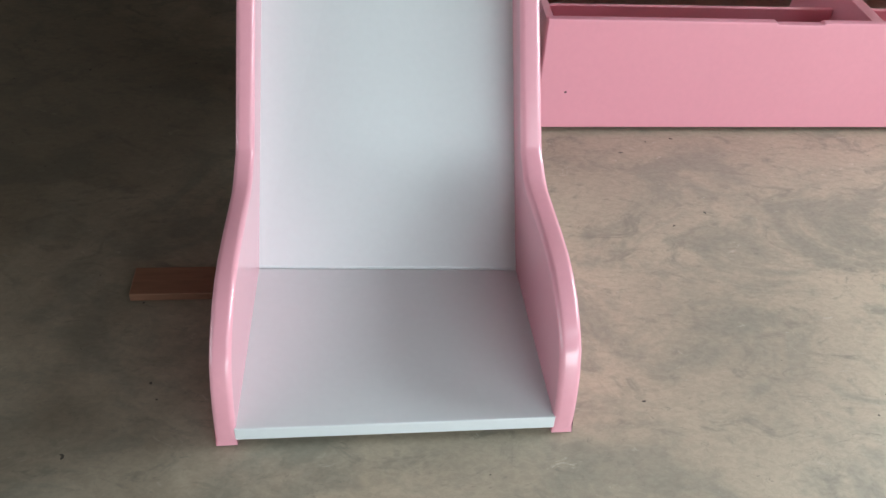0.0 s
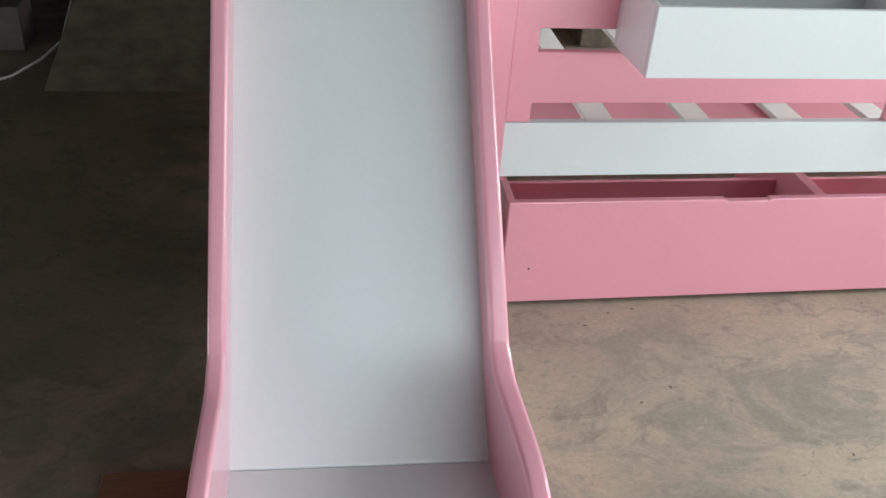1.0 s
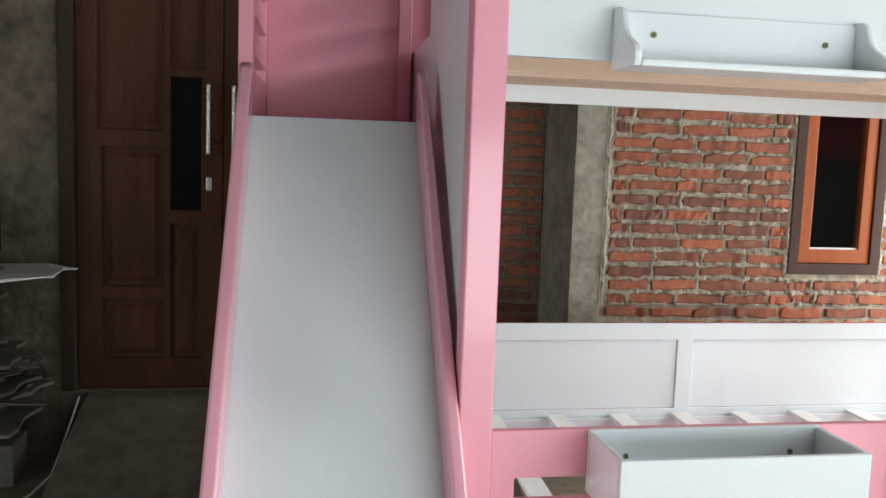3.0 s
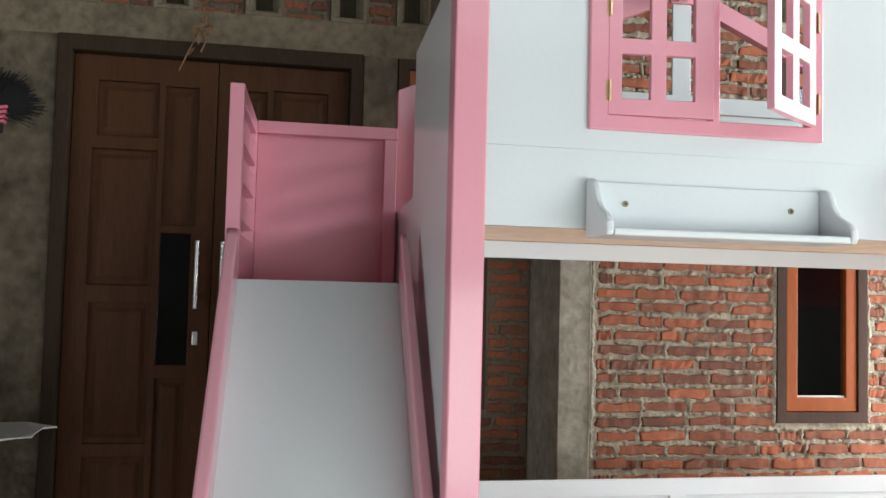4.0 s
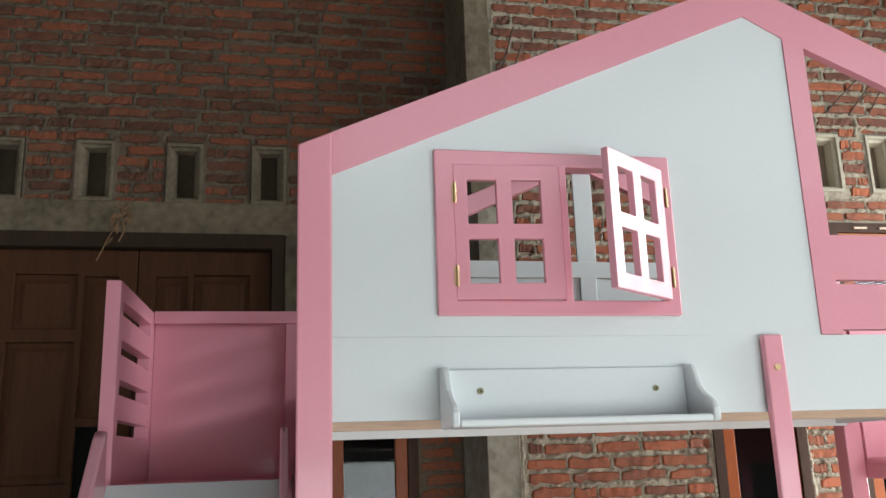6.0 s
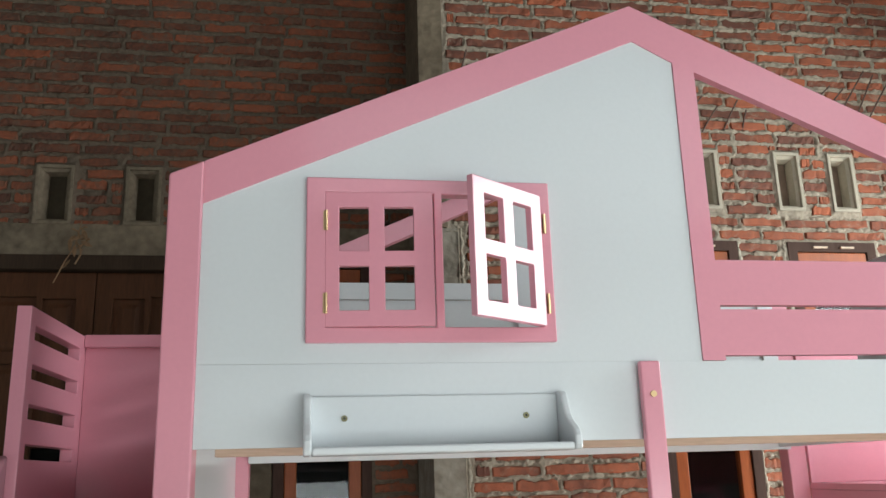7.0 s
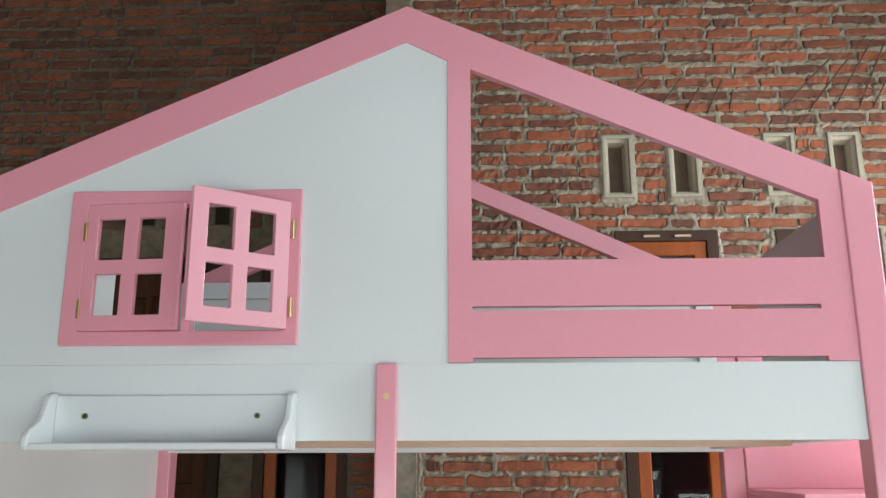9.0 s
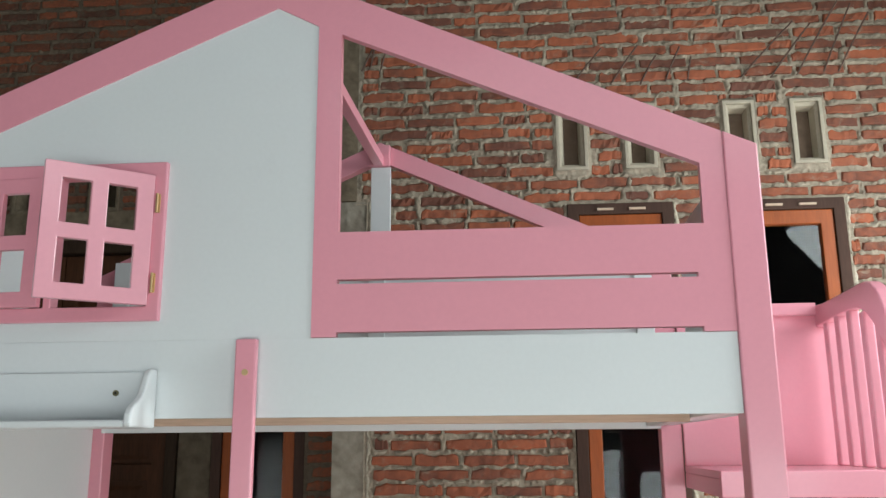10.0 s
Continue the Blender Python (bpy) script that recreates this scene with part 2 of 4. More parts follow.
def box(bm, x0, x1, y0, y1, z0, z1):
    vs = [bm.verts.new((x, y, z)) for x in (x0, x1) for y in (y0, y1) for z in (z0, z1)]
    for f in ((0, 1, 3, 2), (4, 6, 7, 5), (0, 4, 5, 1), (2, 3, 7, 6), (0, 2, 6, 4), (1, 5, 7, 3)):
        bm.faces.new([vs[i] for i in f])
    return bm


def boxes(*dims):
    bm = bmesh.new()
    for d in dims:
        box(bm, *d)
    return bm


def prism(bm, pts, axis, a, b):
    """A flat outline, drawn in the two other axes, made thick along one axis."""
    def v(p, c):
        return {"x": (c, p[0], p[1]), "y": (p[0], c, p[1]), "z": (p[0], p[1], c)}[axis]
    lo, hi = [bm.verts.new(v(p, a)) for p in pts], [bm.verts.new(v(p, b)) for p in pts]
    bm.faces.new(lo)
    bm.faces.new(hi[::-1])
    for i in range(len(pts)):
        j = (i + 1) % len(pts)
        bm.faces.new((lo[i], hi[i], hi[j], lo[j]))
    return bm


def rod(bm, pts, r, sides=8):
    """A round bar through points."""
    rings = []
    for i, p in enumerate(pts):
        p = Vector(p)
        d = (Vector(pts[min(i + 1, len(pts) - 1)]) - Vector(pts[max(i - 1, 0)])).normalized()
        q = d.to_track_quat("Z", "Y")
        rings.append([bm.verts.new(p + q @ Vector((r * math.cos(a), r * math.sin(a), 0))) for a in np.linspace(0, 2 * math.pi, sides, endpoint=False)])
    for a, b in zip(rings, rings[1:]):
        for i in range(sides):
            j = (i + 1) % sides
            bm.faces.new((a[i], a[j], b[j], b[i]))
    bm.faces.new(rings[0][::-1])
    bm.faces.new(rings[-1])
    return bm


def part(name, bm, mat, parent=None, label="", bevel=0.0, seg=2, skew=False, smooth=False):
    """Links a bmesh as one mesh object under a thing or a part."""
    bmesh.ops.recalc_face_normals(bm, faces=bm.faces)
    if bevel:
        sharp = [e for e in bm.edges if len(e.link_faces) == 2 and e.calc_face_angle(0) > 0.6]
        bmesh.ops.bevel(bm, geom=sharp, offset=bevel, segments=seg, profile=0.5, affect="EDGES", clamp_overlap=True)
    if skew:
        for v in bm.verts:
            v.co.x += SKEW * max(v.co.y, 0.0)
    me = bpy.data.meshes.new(name)
    if parent is not None:
        off = parent.matrix_world.translation.copy() if parent.parent is None else parent.parent.matrix_world.translation.copy()
        bmesh.ops.translate(bm, verts=bm.verts, vec=-off)
    bm.to_mesh(me)
    bm.free()
    me.materials.append(mat)
    if smooth:
        for p in me.polygons:
            p.use_smooth = True
    ob = new(name, me)
    ob.parent = parent
    if label:
        ob["label"] = label
    return ob


def thing(name, at, label, category, group="", kind=""):
    ob = new(name)
    ob.empty_display_size = 0.1
    ob.location = at
    bpy.context.view_layer.update()
    ob.matrix_world = Matrix.Translation(at)
    return tagged(ob, label, category, group, kind)


def pierced(bm, x0, x1, z0, z1, y0, y1, holes):
    """A slab in the x-z plane with rectangular openings."""
    xs = sorted({x0, x1, *[min(max(h[i], x0), x1) for h in holes for i in (0, 1)]})
    zs = sorted({z0, z1, *[min(max(h[i], z0), z1) for h in holes for i in (2, 3)]})
    inside = lambda x, z: any(h[0] < x < h[1] and h[2] < z < h[3] for h in holes)
    solid = {(i, j): not inside((xs[i] + xs[i + 1]) / 2, (zs[j] + zs[j + 1]) / 2) for i in range(len(xs) - 1) for j in range(len(zs) - 1)}
    cache = {}
    def v(x, y, z):
        if (x, y, z) not in cache:
            cache[(x, y, z)] = bm.verts.new((x, y, z))
        return cache[(x, y, z)]
    for (i, j), s in solid.items():
        if not s:
            continue
        a, b, c, d = xs[i], xs[i + 1], zs[j], zs[j + 1]
        bm.faces.new((v(a, y0, c), v(b, y0, c), v(b, y0, d), v(a, y0, d)))
        bm.faces.new((v(a, y1, c), v(a, y1, d), v(b, y1, d), v(b, y1, c)))
        if not solid.get((i - 1, j), False):
            bm.faces.new((v(a, y0, c), v(a, y0, d), v(a, y1, d), v(a, y1, c)))
        if not solid.get((i + 1, j), False):
            bm.faces.new((v(b, y0, c), v(b, y1, c), v(b, y1, d), v(b, y0, d)))
        if not solid.get((i, j - 1), False):
            bm.faces.new((v(a, y0, c), v(a, y1, c), v(b, y1, c), v(b, y0, c)))
        if not solid.get((i, j + 1), False):
            bm.faces.new((v(a, y0, d), v(b, y0, d), v(b, y1, d), v(a, y1, d)))
    return bm


# ---- the large structure ----
YR, YL = 1.838, 2.276   # mortar faces of the two back walls
WIN = [(1.843, 2.297, 0.842, 2.479), (2.548, 3.011, 0.842, 2.479)]
NICHE_R = [(1.805, 1.948), (2.103, 2.246), (2.534, 2.677), (2.822, 2.965)]
NICHE_L = [(-1.730, -1.562), (-1.330, -1.162), (-0.945, -0.770), (-0.544, -0.374), (-0.157, 0.012), (0.150, 0.318)]
DOOR = (-1.333, 0.004, 0.225, 2.482)
WIN_L = (0.168, 0.617, 0.842, 2.479)
WIN_F = (-2.15, -1.573, 0.842, 2.479)

ground = part("ground", boxes((-60, 60, -60, 60, -0.30, -0.02)), CONCRETE)
tagged(ground, "bare earth-coloured concrete ground outside the workshop", "ground", kind="structure")
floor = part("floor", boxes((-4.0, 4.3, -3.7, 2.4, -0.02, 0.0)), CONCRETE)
tagged(floor, "worn brownish polished concrete workshop floor with stains", "floor", kind="structure")

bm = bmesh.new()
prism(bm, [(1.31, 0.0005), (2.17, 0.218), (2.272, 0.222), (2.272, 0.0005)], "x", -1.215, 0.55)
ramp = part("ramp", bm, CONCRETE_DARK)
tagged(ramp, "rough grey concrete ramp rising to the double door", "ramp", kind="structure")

nr = [(a, b, 2.630, 2.933) for a, b in NICHE_R]
nl = [(a, b, 2.626, 2.922) for a, b in NICHE_L]
wall_right = part("wall_north", pierced(bmesh.new(), 0.926, 4.4, 0.0, 4.7, YR, YR + 0.16, WIN + nr + [(0.9, 0.976, -0.1, 2.52)]), MORTAR)
tagged(wall_right, "unplastered red brick wall with thick mortar joints", "wall", kind="structure")
wall_left = part("wall_door", pierced(bmesh.new(), -4.0, 0.83, 0.0, 4.7, YL, YL + 0.16, [DOOR, WIN_L, WIN_F] + nl), MORTAR_SHADED)
tagged(wall_left, "red brick wall with the double door, shade put into its colours", "wall", kind="structure")
column = part("column", boxes((0.832, 0.975, YR - 0.008, YL + 0.16, 0.0, 2.518)), PLASTER, bevel=0.006)
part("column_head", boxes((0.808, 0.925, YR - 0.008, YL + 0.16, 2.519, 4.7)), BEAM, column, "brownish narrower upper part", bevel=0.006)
tagged(column, "rough grey concrete corner column", "column", kind="structure")
# unseen wall; its low hole is made up for the west fill
bm = pierced(bmesh.new(), -3.70, 2.43, 0.0, 4.7, 0.0, 0.15, [(-2.72, -0.08, 0.28, 1.02)])
for v in bm.verts:
    v.co = (-4.15 + v.co.y, v.co.x, v.co.z)
wall_west = part("wall_west", bm, WALL_GREY)
tagged(wall_west, "plain grey plastered side wall, unseen, with a hole added for the fill lamp", "wall", kind="structure")
bm = bmesh.new()
pierced(bm, -4.15, 4.4, 0.0, 4.7, -3.85, -3.70, [(-0.22, 3.82, 0.09, 1.43), (0.28, 4.12, 3.08, 4.12)])
wall_south = part("wall_south", bm, WALL_GREY)
tagged(wall_south, "plain grey wall with a wide opening to the daylight", "wall", kind="structure")
bm = bmesh.new()
pierced(bm, -3.70, 1.836, 0.0, 4.7, 0.0, 0.1, [(-1.62, 1.32, 1.85, 3.35), (0.70, 1.26, 0.38, 1.52)])
for v in bm.verts:
    v.co = (4.3 + v.co.y, v.co.x, v.co.z)
wall_east = part("wall_east", bm, WALL_GREY)
tagged(wall_east, "plain grey wall with a wide opening to the daylight", "wall", kind="structure")
ceiling = part("ceiling", boxes((-4.15, 4.4, -3.85, 2.43, 4.7, 4.8)), CEIL)
tagged(ceiling, "plain grey roof boarding", "ceiling", kind="structure")
# rooms behind the openings, their dimness painted on as near-black surfaces
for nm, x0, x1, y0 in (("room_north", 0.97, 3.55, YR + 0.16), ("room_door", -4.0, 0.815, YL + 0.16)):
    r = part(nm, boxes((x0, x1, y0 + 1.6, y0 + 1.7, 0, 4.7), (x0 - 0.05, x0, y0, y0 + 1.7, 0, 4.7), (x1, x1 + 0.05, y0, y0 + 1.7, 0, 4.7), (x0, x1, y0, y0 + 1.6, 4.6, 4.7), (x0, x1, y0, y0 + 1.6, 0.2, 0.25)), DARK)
    tagged(r, "near-black room box behind the windows, darkness put into its colour", "room", kind="structure")

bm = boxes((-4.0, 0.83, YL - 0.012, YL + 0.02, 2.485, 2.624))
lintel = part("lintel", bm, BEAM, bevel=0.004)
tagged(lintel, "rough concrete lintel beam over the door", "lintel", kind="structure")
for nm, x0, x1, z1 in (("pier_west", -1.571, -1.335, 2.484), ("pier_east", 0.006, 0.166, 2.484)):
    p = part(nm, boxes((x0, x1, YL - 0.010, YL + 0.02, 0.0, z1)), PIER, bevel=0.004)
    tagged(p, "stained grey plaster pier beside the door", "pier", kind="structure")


def niche(x0, x1, z0, z1, y, mat, back):
    """A cast cement ventilation frame: flat rim, splayed reveal and a narrow slot closed by a board."""
    top = thing("ventilation_block", (0.5 * (x0 + x1), y, z0), "cast grey cement ventilation frame set in the brick wall", "vent", "ventilation blocks")
    bm = bmesh.new()
    pierced(bm, x0, x1, z0, z1, y - 0.020, y + 0.10, [(x0 + 0.017, x1 - 0.017, z0 + 0.017, z1 - 0.017)])
    part("outer_border", bm, mat, top, bevel=0.003)
    bm = bmesh.new()
    w, h = x1 - x0, z1 - z0
    loops = []
    for mx, mz, d in ((0.0175, 0.0175, -0.006), (0.0175, 0.0175, 0.055), (0.27 * w, 0.13 * h, 0.055), (0.27 * w, 0.13 * h, 0.040), (0.030, 0.030, 0.004)):
        loops.append([bm.verts.new(c) for c in ((x0 + mx, y + d, z0 + mz), (x1 - mx, y + d, z0 + mz), (x1 - mx, y + d, z1 - mz), (x0 + mx, y + d, z1 - mz))])
    for a, b in zip(loops, loops[1:] + loops[:1]):
        for k in range(4):
            bm.faces.new((a[k], a[(k + 1) % 4], b[(k + 1) % 4], b[k]))
    part("splayed_reveal", bm, mat, top)
    part("backing", boxes((x0 + 0.002, x1 - 0.002, y + 0.056, y + 0.0755, z0 + 0.018, z1 - 0.018)), back, top, "brown board closing the vent")


for a, b in NICHE_R:
    niche(a + 0.002, b - 0.002, 2.632, 2.931, YR, CAST, VENT_BACK)
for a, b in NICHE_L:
    niche(a + 0.002, b - 0.002, 2.628, 2.920, YL, VENT_SHADED, VENT_BACK_SHADED)


def window(name, hole, y, label):
    """Dark fixed frame, orange wooden sash, one pane, two clips on the head."""
    x0, x1, z0, z1 = hole
    top = thing(name, (0.5 * (x0 + x1), y, z0), label, "window", kind="structure")
    bm = bmesh.new()
    pierced(bm, x0 + 0.002, x1 - 0.002, z0 + 0.002, z1 - 0.002, y - 0.02, y + 0.09, [(x0 + 0.05, x1 - 0.05, z0 + 0.05, z1 - 0.05)])
    part("window_frame", bm, FRAME_WOOD, top, "dark brown fixed frame", bevel=0.003)
    a, b, c, d = x0 + 0.052, x1 - 0.052, z0 + 0.052, z1 - 0.052
    bm = bmesh.new()
    pierced(bm, a, b, c, d, y - 0.012, y + 0.03, [(a + 0.055, b - 0.055, c + 0.062, d - 0.062)])
    part("sash", bm, ORANGE_WOOD, top, "varnished orange wooden sash", bevel=0.004)
    pane = part("pane", boxes((a + 0.053, b - 0.053, y + 0.006, y + 0.010, c + 0.06, d - 0.06)), GLASS, top, "dark reflecting glass pane")
    pane.visible_shadow = False
    part("bead", boxes((a + 0.056, b - 0.056, y - 0.002, y + 0.005, c + 0.063, c + 0.070)), WHITE_MATT, top, "thin white glazing bead")
    for k in (0.36, 0.66):
        xc = x0 + k * (x1 - x0)
        part("clip", boxes((xc - 0.035, xc + 0.035, y - 0.032, y - 0.021, z1 - 0.035, z1 - 0.026)), CLIP, top, "small pale wooden strip")


window("window_1", WIN[0], YR, "narrow casement window with orange sash and dark frame")
window("window_2", WIN[1], YR, "narrow casement window with orange sash, glass reflecting sky")
window("window_3", WIN_L, YL, "shaded casement window beside the dark door")
window("window_4", WIN_F, YL, "shaded casement window near the wall corner")


def door_leaf(x0, x1, mirror):
    """One leaf of the double door: stiles, five raised panels and a glass strip."""
    z0, z1 = 0.228, 2.410
    leaf = thing("door_1" if mirror else "door_2", (0.5 * (x0 + x1), YL, z0), "dark brown panelled wooden door leaf with a glass strip", "door", kind="structure")
    w = x1 - x0
    def X(u):
        return (x1 - u * w) if mirror else (x0 + u * w)
    cells = [(0.165, 0.590, 2.049, 2.296), (0.14, 0.590, 1.385, 1.990), (0.165, 0.590, 0.690, 1.306), (0.165, 0.590, 0.36, 0.630),
             (0.635, 0.870, 1.660, 2.286), (0.635, 0.850, 1.035, 1.622), (0.635, 0.850, 0.36, 0.974)]
    rects = [(min(X(a), X(b)), max(X(a), X(b)), c, d) for a, b, c, d in cells]
    bm = bmesh.new()
    pierced(bm, x0, x1, z0, z1, YL + 0.03, YL + 0.07, rects)
    part("leaf_frame", bm, DOOR_WOOD, leaf, bevel=0.004)
    for i, (a, b, c, d) in enumerate(rects):
        if i == 5:
            pane = part("pane", boxes((a + 0.001, b - 0.001, YL + 0.047, YL + 0.051, c + 0.001, d - 0.001)), GLASS, leaf, "dark glass strip")
            pane.visible_shadow = False
            continue
        bm = boxes((a + 0.0005, b - 0.0005, YL + 0.052, YL + 0.06, c + 0.0005, d - 0.0005))
        m = 0.022
        lo = [bm.verts.new(p) for p in ((a + m, YL + 0.052, c + m), (b - m, YL + 0.052, c + m), (b - m, YL + 0.052, d - m), (a + m, YL + 0.052, d - m))]
        m = 0.042
        hi = [bm.verts.new(p) for p in ((a + m, YL + 0.044, c + m), (b - m, YL + 0.044, c + m), (b - m, YL + 0.044, d - m), (a + m, YL + 0.044, d - m))]
        bm.faces.new(hi)
        for k in range(4):
            bm.faces.new((lo[k], lo[(k + 1) % 4], hi[(k + 1) % 4], hi[k]))
        part("panel", bm, DOOR_WOOD, leaf)
    xh = X(0.923 if mirror else 0.905)
    bm = rod(bmesh.new(), [(xh, YL - 0.03, 1.288 + 0.302 * k / 75) for k in range(76)], 0.0088, 10)
    for k, v in enumerate(bm.verts):
        twist = math.sin(2 * math.pi * ((k % 10) / 10 * 2 + (k // 10) / 6))
        v.co.x, v.co.y = xh + (v.co.x - xh) * (1 + 0.14 * twist), YL - 0.03 + (v.co.y - YL + 0.03) * (1 + 0.14 * twist)
    h = part("door_handle", bm, METAL, leaf, "long twisted chrome bar handle", smooth=True)
    for z in (1.34, 1.535):
        part("standoff", rod(bmesh.new(), [(xh, YL - 0.044, z), (xh, YL + 0.03, z)], 0.0075), METAL, h)
    bm = boxes((xh - 0.012, xh + 0.012, YL + 0.024, YL + 0.0295, 1.125, 1.185))
    part("lock_plate", bm, METAL, leaf, "small chrome lock plate", bevel=0.002)


door_leaf(-1.272, -0.652, False)
door_leaf(-0.648, -0.055, True)
bm = bmesh.new()
pierced(bm, DOOR[0] + 0.002, DOOR[1] - 0.002, DOOR[2], DOOR[3], YL - 0.025, YL + 0.10, [(-1.275, -0.053, 0.0, 2.412)])
dfr = part("door_frame", bm, DOOR_FRAME, bevel=0.004)
tagged(dfr, "dark brown wooden frame of the double door", "door frame", kind="structure")

# ---- the house bunk bed ----
bed = thing("house_bunk_bed", (1.06, 0.65, 0), "pink and white painted wooden house-shaped bunk bed", "bed")


def bpart(name, bm, mat, label="", parent=None, bevel=0.002, seg=2):
    return part(name, bm, mat, parent or bed, label, bevel, seg, skew=True)


def roof_z(x):
    return 2.555 - 0.4396 * abs(x - 1.060)


for x0, x1 in ((0.0, 0.070), (2.048, 2.120)):
    for y0, y1 in ((-0.009, 0.061), (1.270, 1.340)):
        bm = bmesh.new()
        prism(bm, [(x0, 0.0), (x1, 0.0), (x1, roof_z(x1)), (x0, roof_z(x0))], "y", y0, y1)
        bpart("post", bm, PINK, bevel=0.004)

# front gable with its window opening
inner = lambda x: roof_z(x) - 0.0945
open_edge = lambda x: 2.386 - 0.4286 * (x - 1.212)   # under the rafter over the open part
bm = bmesh.new()
loops = ([(0.0705, 1.6862), (0.72, 1.6859), (1.1575, 1.6857), (1.1575, open_edge(1.1575)), (1.060, inner(1.060)), (0.0705, inner(0.0705))],
         [(0.325, 1.757), (0.792, 1.757), (0.792, 2.057), (0.325, 2.057)])
for loop in loops:
    vs = [bm.verts.new((x, 0.0, z)) for x, z in loop]
    for k in range(len(vs)):
        bm.edges.new((vs[k], vs[(k + 1) % len(vs)]))
bmesh.ops.triangle_fill(bm, edges=bm.edges[:], use_beauty=True, use_dissolve=False)
made = bmesh.ops.extrude_face_region(bm, geom=bm.faces[:])
bmesh.ops.translate(bm, verts=[v for v in made["geom"] if isinstance(v, bmesh.types.BMVert)], vec=(0, 0.018, 0))
bpart("gable_panel", bm, WHITE, "white gable panel with a cut-out window", bevel=0)
bpart("side_rail", boxes((0.0705, 2.0475, 0.0, 0.022, 1.52, 1.6856)), WHITE, "white upper side rail", bevel=0)
for outline in ([(0.0705, inner(0.0705)), (0.0705, roof_z(0.0705)), (1.060, 2.555), (1.060, inner(1.060))],
                [(2.0475, open_edge(2.0475)), (2.0475, roof_z(2.0475)), (1.060, 2.555), (1.060, inner(1.060)), (1.158, open_edge(1.158))]):
    bpart("rafter", prism(bmesh.new(), outline, "y", -0.004, 0.018), PINK, bevel=0)
for x0, x1 in ((1.158, 1.212), (1.996, 2.0475)):
    bpart("stile", prism(bmesh.new(), [(x0, 1.6865), (x1, 1.6865), (x1, open_edge(x1)), (x0, open_edge(x0))], "y", -0.004, 0.018), PINK, bevel=0)
bm = bmesh.new()
pierced(bm, 1.212, 1.996, 1.6865, 1.916, -0.004, 0.018, [(1.212, 1.981, 1.68, 1.697), (1.212, 1.977, 1.801, 1.811)])
bpart("guard_board", bm, PINK, "pink guard board with two narrow slots", bevel=0)

# window: frame, a closed and an open shutter
bm = bmesh.new()
pierced(bm, 0.286, 0.823, 1.728, 2.088, -0.013, 0.020, [(0.327, 0.561, 1.760, 2.055), (0.579, 0.792, 1.760, 2.055)])
bpart("window_frame", bm, PINK, "pink window frame", bevel=0.003)


def shutter(width, at, turn, label, mat, flip, shift=0.0):
    """A small four-light shutter hinged at one edge, with two brass hinges of two leaves each."""
    h0, h1, t = 1.7604, 2.0546, 0.016
    st, mid = 0.036, 0.034
    pw = (width - 2 * st - mid) / 2
    holes = [(-width + st + shift + k * (pw + mid), -width + st + shift + k * (pw + mid) + pw, za, zb) for k in (0, 1) for za, zb in ((1.795, 1.890), (1.923, 2.020))]
    bm = bmesh.new()
    pierced(bm, -width, 0.0, h0, h1, -t, 0.0, holes)
    if flip:
        bm.transform(Matrix.Scale(-1, 4, (1, 0, 0)))
    bm.transform(pose(at[0], at[1], 0, 0, 0, turn))
    return bpart("shutter", bm, mat, label, bevel=0.002)


# one paint on both; the open one's paler glossy copy carries its sheen
s1 = shutter(0.231, (0.3265, 0.0025), -4, "pink four-light shutter standing slightly ajar", PINK, True, 0.006)
s2 = shutter(0.226, (0.791, -0.008), 36.5, "open pink four-light shutter swung outwards", PINK_GLOSS, False)
for sh, xh, yh, side in ((s1, 0.3275, -0.0165, -1), (s2, 0.8065, -0.0185, 1)):
    for zh in (1.810, 1.990):
        bpart("hinge", rod(bmesh.new(), [(xh, yh, zh - 0.022), (xh, yh, zh + 0.022)], 0.0034, 10), BRASS, "small brass hinge", sh, bevel=0)
        bm = boxes((min(xh, xh + side * 0.006), max(xh, xh + side * 0.006), -0.0148, -0.0132, zh - 0.021, zh + 0.021))
        for v in bm.verts:
            v.co.x += SKEW * max(v.co.y, 0.0)
        part("hinge_leaf", bm, BRASS, sh)

# end panels
for x0, x1, zb in ((0.010, 0.028, 0.04), (2.076, 2.094, 1.523)):
    bm = bmesh.new()
    prism(bm, [(0.0615, zb), (1.2695, zb), (1.2695, 1.661), (0.800, 1.661), (0.800, 2.094), (0.0615, 2.079)], "x", x0, x1)
    bpart("end_panel", bm, WHITE_GLOSS, "glossy white end panel with an entry cut-out", bevel=0.003)

# rear gable frame
rz = lambda x: 2.592 - 0.450 * abs(x - 1.060)
for s in (0.0705, 2.0475):
    bm = bmesh.new()
    prism(bm, [(s, rz(s) - 0.074), (s, rz(s)), (1.060, rz(1.060)), (1.060, rz(1.060) - 0.074)], "y", 1.285, 1.325)
    bpart("rear_rafter", bm, PINK)
bpart("rear_stud", boxes((1.030, 1.105, 1.275, 1.2845, 1.551, 2.489)), WHITE)
bpart("ridge_beam", boxes((1.042, 1.078, 0.019, 1.284, 2.492, 2.530)), PINK)
bpart("ridge_block", boxes((1.018, 1.102, 1.262, 1.2845, 2.490, 2.573)), PINK)


